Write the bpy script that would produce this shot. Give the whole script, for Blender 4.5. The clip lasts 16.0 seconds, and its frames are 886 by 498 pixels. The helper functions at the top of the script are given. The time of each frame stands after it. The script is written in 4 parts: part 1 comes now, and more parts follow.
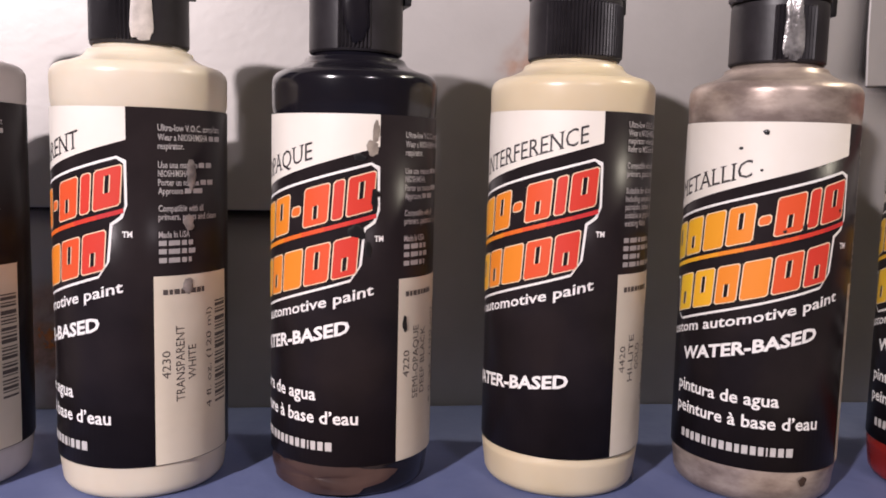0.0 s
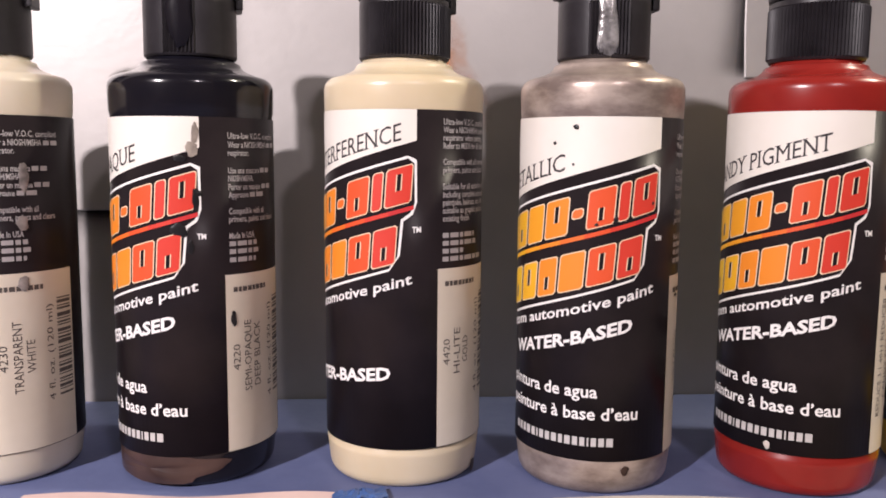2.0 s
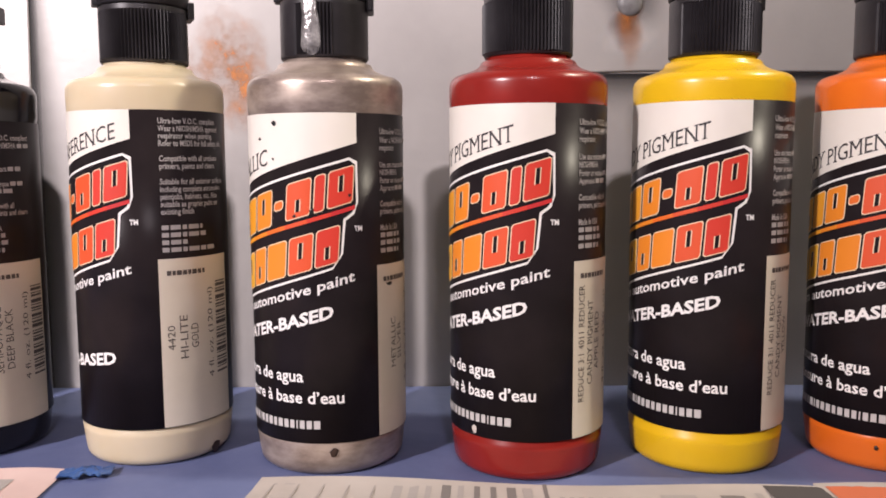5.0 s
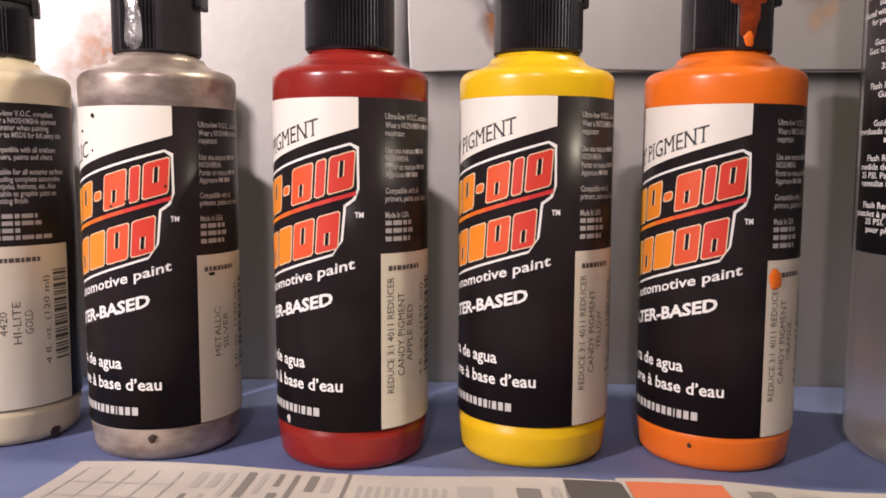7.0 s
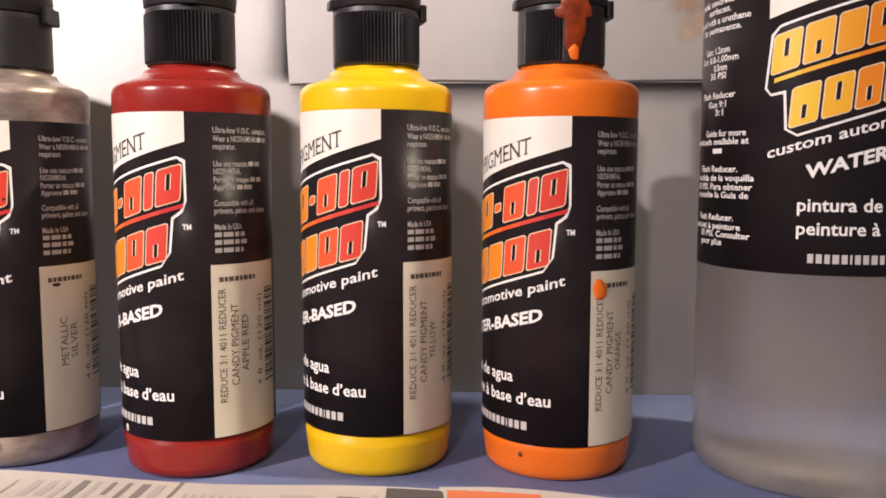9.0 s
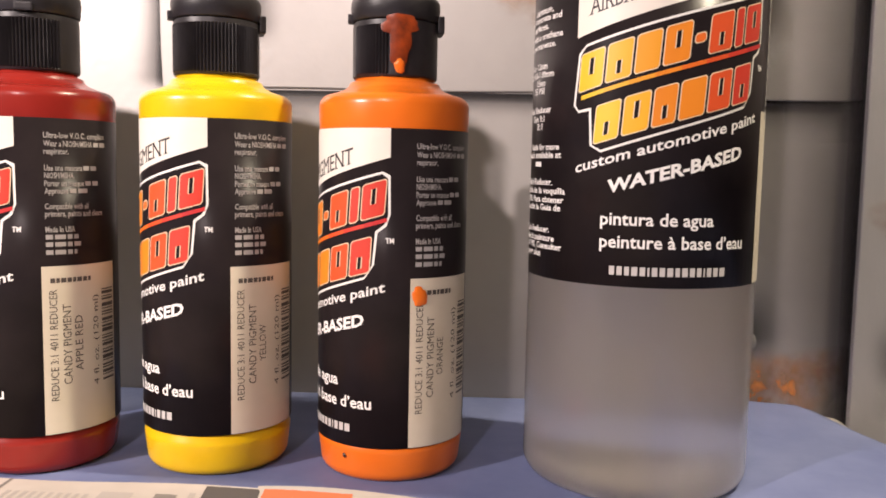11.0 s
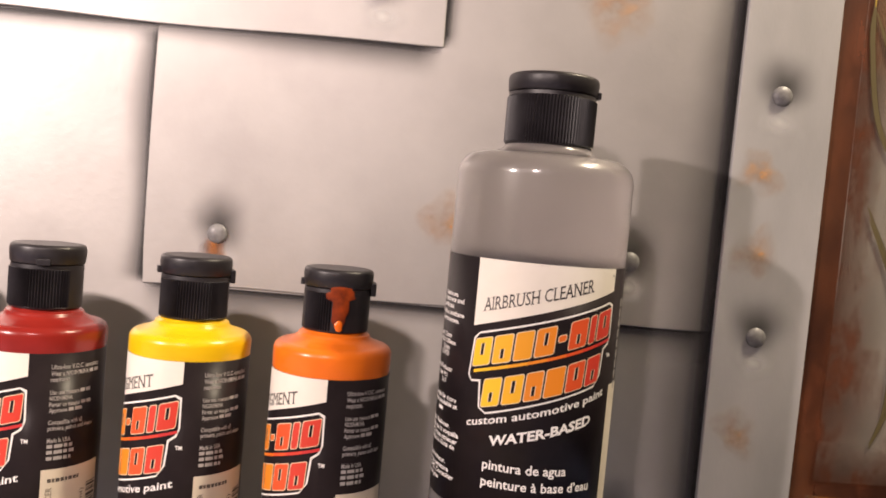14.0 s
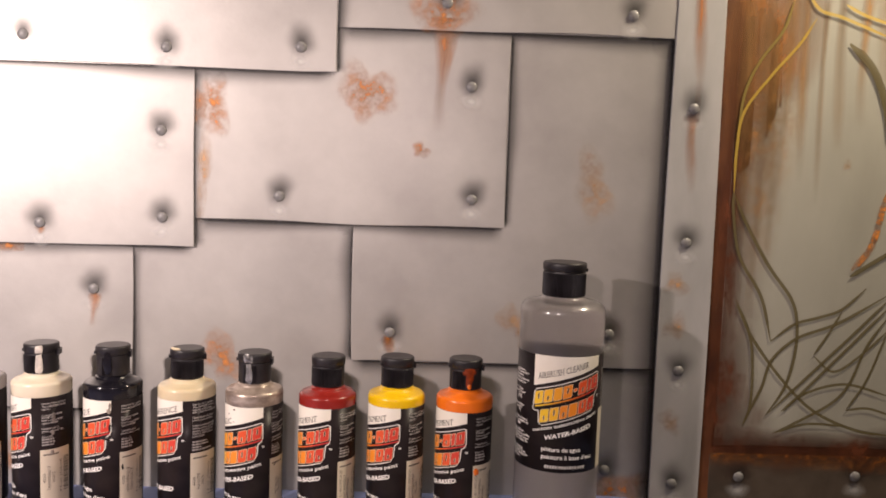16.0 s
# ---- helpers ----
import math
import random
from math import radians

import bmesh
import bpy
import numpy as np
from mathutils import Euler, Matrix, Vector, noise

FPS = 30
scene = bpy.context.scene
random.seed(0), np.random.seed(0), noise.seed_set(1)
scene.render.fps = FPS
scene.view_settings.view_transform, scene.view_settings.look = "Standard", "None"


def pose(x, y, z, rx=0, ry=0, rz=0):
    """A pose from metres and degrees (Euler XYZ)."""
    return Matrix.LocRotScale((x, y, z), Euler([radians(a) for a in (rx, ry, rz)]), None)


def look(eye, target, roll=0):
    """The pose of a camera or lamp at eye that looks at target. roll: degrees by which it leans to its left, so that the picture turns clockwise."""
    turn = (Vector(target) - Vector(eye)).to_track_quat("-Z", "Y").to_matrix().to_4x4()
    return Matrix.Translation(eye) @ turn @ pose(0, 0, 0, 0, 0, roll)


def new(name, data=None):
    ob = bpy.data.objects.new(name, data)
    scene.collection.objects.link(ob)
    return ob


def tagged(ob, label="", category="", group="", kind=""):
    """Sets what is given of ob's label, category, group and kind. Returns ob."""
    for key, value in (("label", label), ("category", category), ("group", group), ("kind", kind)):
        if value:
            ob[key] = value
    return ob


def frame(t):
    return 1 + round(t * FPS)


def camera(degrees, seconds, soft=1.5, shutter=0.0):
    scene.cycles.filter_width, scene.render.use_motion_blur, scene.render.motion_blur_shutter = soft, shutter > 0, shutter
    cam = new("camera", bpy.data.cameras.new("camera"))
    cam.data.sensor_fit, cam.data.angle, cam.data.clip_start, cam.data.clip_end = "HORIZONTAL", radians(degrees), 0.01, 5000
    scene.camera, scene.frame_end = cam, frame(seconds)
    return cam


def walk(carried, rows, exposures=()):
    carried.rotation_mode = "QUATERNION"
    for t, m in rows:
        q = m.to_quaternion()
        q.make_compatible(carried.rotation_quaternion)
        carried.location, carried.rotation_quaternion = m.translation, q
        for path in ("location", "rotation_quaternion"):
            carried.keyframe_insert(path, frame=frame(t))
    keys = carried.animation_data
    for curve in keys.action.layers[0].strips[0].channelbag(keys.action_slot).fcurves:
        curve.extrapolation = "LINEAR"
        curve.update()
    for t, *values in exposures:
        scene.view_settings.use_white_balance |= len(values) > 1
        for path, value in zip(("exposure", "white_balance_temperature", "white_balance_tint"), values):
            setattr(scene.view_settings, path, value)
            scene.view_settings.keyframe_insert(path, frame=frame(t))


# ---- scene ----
cam = camera(56.1, 16.0, soft=1.8)

PATH = [
    (0, (-0.10438, -0.19817, 0.08059), -6.490, -6.255, -1.433),
    (0.5, (-0.09352, -0.20038, 0.08082), -5.452, -6.251, -0.746),
    (1, (-0.08221, -0.20238, 0.07991), -5.008, -6.247, -0.459),
    (1.5, (-0.06800, -0.20611, 0.08092), -4.485, -6.101, -0.435),
    (2, (-0.05487, -0.20782, 0.08187), -4.110, -6.557, -0.493),
    (2.5, (-0.03612, -0.21060, 0.08263), -3.053, -6.549, -0.596),
    (3, (-0.02015, -0.21328, 0.08150), -2.009, -6.392, -0.927),
    (3.5, (-0.00489, -0.21510, 0.07937), -1.097, -6.193, -0.872),
    (4, (0.00735, -0.21823, 0.07875), -0.634, -5.941, -0.422),
    (6.5, (0.07037, -0.22184, 0.07985), 1.575, -6.406, 0.113),
    (7, (0.08380, -0.22274, 0.07642), 2.028, -5.780, -0.260),
    (7.5, (0.09226, -0.22190, 0.08056), 2.355, -6.611, 0.155),
    (8, (0.10287, -0.22371, 0.07885), 2.537, -6.266, -0.113),
    (8.5, (0.11876, -0.22131, 0.07699), 2.834, -5.546, 0.305),
    (9, (0.12922, -0.22336, 0.07828), 2.884, -5.421, -0.063),
    (9.5, (0.14109, -0.22333, 0.08044), 2.980, -5.755, 0.090),
    (10, (0.15245, -0.22425, 0.08065), 2.968, -6.239, -0.355),
    (12.5, (0.18134, -0.23465, 0.08948), -0.124, -3.641, -1.942),
    (13, (0.17821, -0.24087, 0.10404), -0.810, -3.417, -2.304),
    (13.5, (0.17490, -0.26008, 0.12287), -1.219, -3.016, -3.883),
    (14, (0.17455, -0.28564, 0.15031), -1.777, -3.036, -5.159),
    (14.5, (0.16315, -0.34492, 0.18312), -1.976, -3.103, -2.015),
    (15, (0.15114, -0.42193, 0.21320), -2.011, -5.208, -1.633),
    (15.5, (0.13954, -0.49860, 0.24827), -0.823, -5.864, -2.257),
    (16, (0.11489, -0.58047, 0.25628), -1.466, -5.301, -1.940),
]
walk(cam, [(t, pose(*eye, 90 + pitch, 0, yaw) @ pose(0, 0, 0, 0, 0, -roll)) for t, eye, yaw, pitch, roll in PATH],
     [(0, -0.3, 5850, 9), (1.5, -0.15, 5850, 9), (3.5, -0.05, 5850, 9), (7, 0.05, 6000, 9), (8.5, 0.2, 6150, 8), (9.5, 0.33, 6200, 8.5), (10.2, 0.42, 6250, 8.5),
      (12.5, 0.75, 6600, 9), (13.5, 0.5, 6650, 10), (14.5, 0.27, 6600, 11), (16, -0.2, 6550, 11)])

# ---------------------------------------------------------------- light
world = bpy.data.worlds.new("room_air")
scene.world = world
world.use_nodes = True
world.node_tree.nodes["Background"].inputs[0].default_value = (0.9, 0.75, 0.62, 1)
world.node_tree.nodes["Background"].inputs[1].default_value = 0.06


def bulb(name, at, watts, radius, colour, aim=None, cone=150):
    """A small warm lamp; with aim, one in a shade that throws its light that way."""
    data = bpy.data.lights.new(name, "SPOT" if aim else "POINT")
    data.energy, data.shadow_soft_size, data.color = watts, radius, colour
    ob = new(name, data)
    if aim:
        data.spot_size, data.spot_blend = radians(cone), 1.0
        ob.matrix_basis = look(at, aim)
    else:
        ob.location = at


bulb("work_lamp_light", (-0.565, -0.66, 0.46), 58.0, 0.016, (1.0, 0.83, 0.78), (-0.28, 0.06, 0.20), 78)
bulb("bench_lamp_light", (0.064, -0.42, 0.33), 2.7, 0.012, (1.0, 0.81, 0.78))
bulb("side_lamp_light", (0.56, -0.06, 0.67), 18.0, 0.02, (1.0, 0.84, 0.62))
scene.view_settings.exposure = 0.0

# ---------------------------------------------------------------- materials
MATS = {}


def shader(name, colour, rough=0.5, metal=0.0, spec=0.5, coat=0.0, trans=0.0, ior=1.45, sss=0.0):
    m = bpy.data.materials.new(name)
    m.use_nodes = True
    b = m.node_tree.nodes["Principled BSDF"]
    b.inputs["Base Color"].default_value = (*colour, 1)
    b.inputs["Roughness"].default_value = rough
    b.inputs["Metallic"].default_value = metal
    b.inputs["Specular IOR Level"].default_value = spec
    b.inputs["Coat Weight"].default_value = coat
    b.inputs["Transmission Weight"].default_value = trans
    b.inputs["IOR"].default_value = ior
    if sss:
        b.inputs["Subsurface Weight"].default_value = sss
        b.inputs["Subsurface Radius"].default_value = (0.004, 0.003, 0.002)
        b.inputs["Subsurface Scale"].default_value = 1.0
    MATS[name] = m
    return m


def node(m, kind, **values):
    n = m.node_tree.nodes.new(kind)
    for key, value in values.items():
        if key in n.inputs:
            n.inputs[key].default_value = value
    return n


def link(m, a, ai, b, bi):
    m.node_tree.links.new(a.outputs[ai], b.inputs[bi])


def principled(m):
    return m.node_tree.nodes["Principled BSDF"]


def mottle(m, a, b, scale, detail=4.0, low=0.35, high=0.7, bump=0.0, bump_scale=400.0, squash=(1, 1, 1), rough=None):
    """Two colours mixed by noise in object space, with a fine relief."""
    co = node(m, "ShaderNodeTexCoord")
    mp = node(m, "ShaderNodeMapping")
    mp.inputs["Scale"].default_value = squash
    link(m, co, "Object", mp, "Vector")
    nz = node(m, "ShaderNodeTexNoise", Scale=scale, Detail=detail, Roughness=0.6)
    link(m, mp, "Vector", nz, "Vector")
    rp = node(m, "ShaderNodeValToRGB")
    rp.color_ramp.elements[0].position, rp.color_ramp.elements[1].position = low, high
    rp.color_ramp.elements[0].color, rp.color_ramp.elements[1].color = (*a, 1), (*b, 1)
    link(m, nz, "Fac", rp, "Fac")
    link(m, rp, "Color", principled(m), "Base Color")
    if rough:
        mr = node(m, "ShaderNodeMapRange")
        mr.inputs["To Min"].default_value, mr.inputs["To Max"].default_value = rough
        link(m, nz, "Fac", mr, "Value")
        link(m, mr, "Result", principled(m), "Roughness")
    if bump:
        fine = node(m, "ShaderNodeTexNoise", Scale=bump_scale, Detail=3.0)
        link(m, mp, "Vector", fine, "Vector")
        bp = node(m, "ShaderNodeBump", Strength=bump, Distance=0.0004)
        link(m, fine, "Fac", bp, "Height")
        link(m, bp, "Normal", principled(m), "Normal")
    return m


def airbrushed(name, colour, opacity=1.0, noisy=0.0, scale=60.0, rough=0.6, squash=(1, 1, 1)):
    """Sprayed paint whose cover fades towards the edge of the mark (attribute "cover"), broken up by noise."""
    m = shader(name, colour, rough)
    nt = m.node_tree
    out = [n for n in nt.nodes if n.type == "OUTPUT_MATERIAL"][0]
    at = node(m, "ShaderNodeAttribute")
    at.attribute_name = "cover"
    clear = node(m, "ShaderNodeBsdfTransparent")
    mix = node(m, "ShaderNodeMixShader")
    amount = node(m, "ShaderNodeMath")
    amount.operation = "MULTIPLY"
    amount.inputs[1].default_value = opacity
    if noisy:
        co = node(m, "ShaderNodeTexCoord")
        mp = node(m, "ShaderNodeMapping")
        mp.inputs["Scale"].default_value = squash
        link(m, co, "Object", mp, "Vector")
        nz = node(m, "ShaderNodeTexNoise", Scale=scale, Detail=5.0, Roughness=0.65)
        link(m, mp, "Vector", nz, "Vector")
        mr = node(m, "ShaderNodeMapRange")
        mr.inputs["From Min"].default_value, mr.inputs["From Max"].default_value = 0.62 - 0.3 * noisy, 0.66
        mr.inputs["To Min"].default_value, mr.inputs["To Max"].default_value = 1 - noisy, 1.0
        link(m, nz, "Fac", mr, "Value")
        both = node(m, "ShaderNodeMath")
        both.operation = "MULTIPLY"
        link(m, at, "Fac", both, 0)
        link(m, mr, "Result", both, 1)
        link(m, both, "Value", amount, 0)
        tone = node(m, "ShaderNodeValToRGB")
        tone.color_ramp.elements[0].color = (*(c * 0.55 for c in colour), 1)
        tone.color_ramp.elements[1].color = (*(min(1, c * 1.5) for c in colour), 1)
        tone.color_ramp.elements[0].position, tone.color_ramp.elements[1].position = 0.35, 0.65
        link(m, nz, "Fac", tone, "Fac")
        link(m, tone, "Color", principled(m), "Base Color")
    else:
        link(m, at, "Fac", amount, 0)
    link(m, amount, "Value", mix, "Fac")
    link(m, clear, "BSDF", mix, 1)
    link(m, principled(m), "BSDF", mix, 2)
    link(m, mix, "Shader", out, "Surface")
    return m


steel = mottle(shader("sprayed_silver_paint", (0.5, 0.5, 0.5), 0.42, 0.5, 0.5), (0.38, 0.36, 0.345), (0.47, 0.45, 0.43), 14.0, 5.0,
               bump=0.14, bump_scale=350.0, rough=(0.43, 0.54))
steel_strip = mottle(shader("sprayed_grey_paint", (0.45, 0.46, 0.47), 0.42), (0.35, 0.345, 0.335), (0.47, 0.46, 0.45), 18.0, 5.0,
                     bump=0.12, bump_scale=900.0, rough=(0.36, 0.52), squash=(1, 1, 0.4))
panel_pale = mottle(shader("pale_green_grey_paint", (0.5, 0.5, 0.45), 0.35), (0.33, 0.32, 0.27), (0.44, 0.43, 0.37), 9.0, 5.0,
                    bump=0.08, bump_scale=900.0, squash=(1, 1, 0.35))
rust_board = mottle(shader("rust_brown_paint", (0.1, 0.03, 0.01), 0.6), (0.045, 0.013, 0.007), (0.19, 0.066, 0.023), 42.0, 6.0,
                    bump=0.2, bump_scale=500.0, squash=(1, 1, 0.5))
panel_low = mottle(shader("brown_grey_paint", (0.16, 0.1, 0.07), 0.5), (0.06, 0.045, 0.034), (0.12, 0.092, 0.07), 22.0, 5.0, bump=0.15, bump_scale=600.0)
rivet_steel = mottle(shader("rivet_silver_paint", (0.2, 0.2, 0.2), 0.42, 0.0), (0.15, 0.145, 0.145), (0.24, 0.235, 0.235), 300.0)
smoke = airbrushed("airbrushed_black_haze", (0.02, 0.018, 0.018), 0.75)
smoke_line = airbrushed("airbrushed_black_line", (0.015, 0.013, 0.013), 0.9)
chalk = airbrushed("airbrushed_white_haze", (0.75, 0.74, 0.72), 0.55)
rust = airbrushed("airbrushed_rust", (0.46, 0.165, 0.03), 1.0, 0.8, 150.0)
rust_soft = airbrushed("airbrushed_rust_haze", (0.45, 0.23, 0.075), 0.65, 0.75, 140.0)
rust_run = airbrushed("airbrushed_rust_run", (0.38, 0.135, 0.026), 0.95, 0.5, 70.0, squash=(1, 1, 0.18))
tan_run = airbrushed("airbrushed_tan_run", (0.33, 0.175, 0.055), 0.85, 0.4, 60.0, squash=(1, 1, 0.12))
panel_rust = airbrushed("airbrushed_orange_rust", (0.30, 0.115, 0.026), 0.95, 0.35, 38.0, squash=(1, 1, 0.45))
dark_rust = airbrushed("airbrushed_dark_rust", (0.10, 0.028, 0.01), 0.95, 0.4, 70.0, squash=(1, 1, 0.5))

bench_blue = mottle(shader("blue_paper", (0.1, 0.15, 0.3), 0.62), (0.11, 0.135, 0.275), (0.175, 0.205, 0.37), 22.0, 6.0, bump=0.5, bump_scale=160.0)
newsprint = mottle(shader("newsprint", (0.6, 0.55, 0.5), 0.8), (0.41, 0.365, 0.33), (0.52, 0.47, 0.43), 25.0, 4.0, bump=0.3, bump_scale=220.0)
news_ink = shader("news_ink", (0.20, 0.18, 0.17), 0.8)
news_orange = shader("news_orange_ink", (0.60, 0.16, 0.07), 0.8)
news_black = shader("news_dark_ink", (0.09, 0.08, 0.078), 0.8)
news_grey = shader("news_grey_ink", (0.38, 0.345, 0.325), 0.8)
pink_slip = mottle(shader("pink_slip_paper", (0.6, 0.45, 0.42), 0.8), (0.55, 0.40, 0.37), (0.66, 0.50, 0.46), 30.0)
room_paint = mottle(shader("room_paint", (0.3, 0.27, 0.24), 0.8), (0.25, 0.22, 0.20), (0.33, 0.30, 0.27), 3.0)

cap_black = mottle(shader("black_cap_plastic", (0.016, 0.014, 0.016), 0.42), (0.012, 0.010, 0.012), (0.024, 0.021, 0.024), 120.0, bump=0.1, bump_scale=700.0)
label_black = mottle(shader("black_label_film", (0.012, 0.009, 0.009), 0.30, spec=0.12), (0.013, 0.010, 0.011), (0.021, 0.016, 0.017), 60.0, bump=0.05)
label_white = mottle(shader("cream_label_film", (0.78, 0.73, 0.64), 0.4), (0.74, 0.69, 0.60), (0.80, 0.76, 0.68), 40.0)
panel_cream = mottle(shader("cream_panel_film", (0.62, 0.56, 0.45), 0.42), (0.58, 0.52, 0.41), (0.66, 0.60, 0.49), 40.0)
ink_white = shader("white_print", (0.80, 0.78, 0.75), 0.45)
ink_mid = shader("half_white_print", (0.50, 0.48, 0.46), 0.45)
ink_grey = shader("worn_white_print", (0.36, 0.34, 0.33), 0.5)
ink_black = shader("black_print", (0.03, 0.025, 0.025), 0.5)
ink_brown = shader("faded_black_print", (0.075, 0.062, 0.055), 0.5)
logo_white = shader("logo_white", (0.82, 0.80, 0.76), 0.4)
logo_cream = shader("logo_cream_edge", (0.80, 0.62, 0.42), 0.4)
GRADE = [(0.80, 0.50, 0.02), (0.80, 0.42, 0.02), (0.78, 0.33, 0.02), (0.76, 0.24, 0.02), (0.72, 0.15, 0.02), (0.66, 0.085, 0.022), (0.58, 0.045, 0.025), (0.50, 0.03, 0.03)]
logo_fill = [shader("logo_colour_%s" % n, c, 0.4) for n, c in zip("abcdefgh", GRADE)]

paint = {
    "white": mottle(shader("white_paint_fill", (0.66, 0.58, 0.45), 0.32, sss=0.15), (0.62, 0.54, 0.41), (0.69, 0.62, 0.49), 35.0),
    "black": mottle(shader("black_paint_fill", (0.006, 0.006, 0.010), 0.16), (0.005, 0.005, 0.009), (0.012, 0.010, 0.012), 40.0),
    "gold": mottle(shader("pale_gold_paint_fill", (0.62, 0.52, 0.34), 0.3, sss=0.1), (0.58, 0.48, 0.31), (0.66, 0.57, 0.40), 30.0),
    "silver": mottle(shader("silver_paint_fill", (0.36, 0.31, 0.28), 0.3, 0.45), (0.25, 0.195, 0.165), (0.50, 0.415, 0.35), 85.0, 7.0, 0.38, 0.64, squash=(1, 1, 2.2), rough=(0.26, 0.42)),
    "red": mottle(shader("red_paint_fill", (0.24, 0.016, 0.012), 0.26), (0.20, 0.013, 0.010), (0.27, 0.02, 0.014), 35.0),
    "yellow": mottle(shader("yellow_paint_fill", (0.75, 0.46, 0.006), 0.28), (0.70, 0.42, 0.005), (0.78, 0.50, 0.008), 35.0),
    "orange": mottle(shader("orange_paint_fill", (0.78, 0.16, 0.012), 0.28), (0.74, 0.145, 0.010), (0.80, 0.18, 0.015), 35.0),
}
brown_film = mottle(shader("brown_paint_film", (0.06, 0.035, 0.028), 0.3), (0.035, 0.020, 0.018), (0.085, 0.05, 0.04), 50.0)
clear_plastic = shader("frosted_clear_plastic", (0.78, 0.735, 0.725), 0.34, coat=1.0, trans=0.93, ior=1.30)
principled(clear_plastic).inputs["Coat Roughness"].default_value = 0.13
milky_plastic = mottle(shader("milky_plastic", (0.6, 0.57, 0.55), 0.25, trans=0.3, ior=1.2), (0.58, 0.54, 0.52), (0.70, 0.66, 0.65), 40.0)
tape_blue = mottle(shader("blue_tape", (0.05, 0.11, 0.30), 0.5), (0.04, 0.09, 0.26), (0.07, 0.14, 0.36), 120.0, bump=0.4)
smear_grey = mottle(shader("dried_pale_paint", (0.55, 0.5, 0.44), 0.4), (0.42, 0.38, 0.34), (0.68, 0.62, 0.55), 200.0)
silver_crust = mottle(shader("dried_silver_paint", (0.3, 0.29, 0.29), 0.22, 0.6), (0.12, 0.11, 0.11), (0.62, 0.60, 0.58), 260.0, 5.0, bump=0.6, bump_scale=500.0)
dried_orange = mottle(shader("dried_orange_paint", (0.2, 0.03, 0.006), 0.3), (0.07, 0.012, 0.005), (0.30, 0.045, 0.007), 180.0)
thin_smear = mottle(shader("thin_dried_paint", (0.25, 0.22, 0.2), 0.4), (0.13, 0.115, 0.105), (0.36, 0.32, 0.29), 300.0)
banner_stain = mottle(shader("stained_cream_film", (0.5, 0.45, 0.38), 0.45), (0.17, 0.14, 0.115), (0.38, 0.33, 0.27), 260.0, 5.0)
speck_dark = shader("dark_paint_speck", (0.04, 0.022, 0.015), 0.4)
speck_black = shader("black_paint_speck", (0.01, 0.009, 0.009), 0.3)
pin_dark = airbrushed("pinstripe_dark", (0.125, 0.10, 0.042), 0.85)
pin_olive = airbrushed("pinstripe_olive", (0.22, 0.16, 0.035), 0.9)
pin_yellow = airbrushed("pinstripe_yellow", (0.55, 0.38, 0.06), 0.7)

# ---------------------------------------------------------------- building helpers


def mesh_of(name, verts, faces, material, smooth=False, cover=None):
    me = bpy.data.meshes.new(name)
    me.from_pydata(verts, [], faces)
    if material:
        me.materials.append(material)
    if smooth:
        me.polygons.foreach_set("use_smooth", [True] * len(me.polygons))
    if cover is not None:
        a = me.attributes.new("cover", "FLOAT", "POINT")
        a.data.foreach_set("value", cover)
    me.update()
    return me


def part(name, data, parent, label="", at=None):
    """One mesh object under a thing or a part. data: a mesh."""
    ob = new(name, data)
    ob.parent = parent
    if at:
        ob.matrix_basis = at
    return tagged(ob, label)


def thing(name, m, label, category, group="", kind=""):
    ob = new(name)
    ob.empty_display_size = 0.02
    ob.matrix_basis = m
    return tagged(ob, label, category, group, kind)


def lathe(name, profile, material, steps=64, a0=0.0, a1=2 * math.pi, smooth=True):
    """A mesh turned about z from (radius, height) pairs; azimuth 0 faces -y and grows towards +x."""
    full = abs(a1 - a0 - 2 * math.pi) < 1e-6
    n = steps if full else steps + 1
    verts, faces = [], []
    for r, z in profile:
        for k in range(n):
            a = a0 + (a1 - a0) * k / steps
            verts.append((r * math.sin(a), -r * math.cos(a), z))
    for i in range(len(profile) - 1):
        for k in range(steps):
            k2 = (k + 1) % n
            faces.append((i * n + k, i * n + k2, (i + 1) * n + k2, (i + 1) * n + k))
    if full and profile[0][0] > 1e-5:
        faces.append(tuple(range(n))[::-1])
    if full and profile[-1][0] > 1e-5:
        faces.append(tuple((len(profile) - 1) * n + k for k in range(n)))
    return mesh_of(name, verts, faces, material, smooth)


def fillet(r, z, size, corner, steps=5):
    """Points of a rounded outer corner: "low" turns from the base up to the side, "high" from the side in to the top."""
    pts = []
    for k in range(steps + 1):
        a = math.pi / 2 * k / steps
        if corner == "low":
            pts.append((r - size + size * math.sin(a), z + size - size * math.cos(a)))
        else:
            pts.append((r - size + size * math.cos(a), z - size + size * math.sin(a)))
    return pts


def box_mesh(name, lo, hi, material, bevel=0.0):
    bm = bmesh.new()
    bmesh.ops.create_cube(bm, size=1.0)
    for v in bm.verts:
        v.co = Vector([lo[i] + (v.co[i] + 0.5) * (hi[i] - lo[i]) for i in range(3)])
    if bevel:
        bmesh.ops.bevel(bm, geom=bm.edges[:], offset=bevel, segments=2, affect="EDGES", profile=0.7)
    me = bpy.data.meshes.new(name)
    bm.to_mesh(me)
    bm.free()
    me.materials.append(material)
    return me


# ---------------------------------------------------------------- room and bench
WY = 0.0592  # front of the painted board


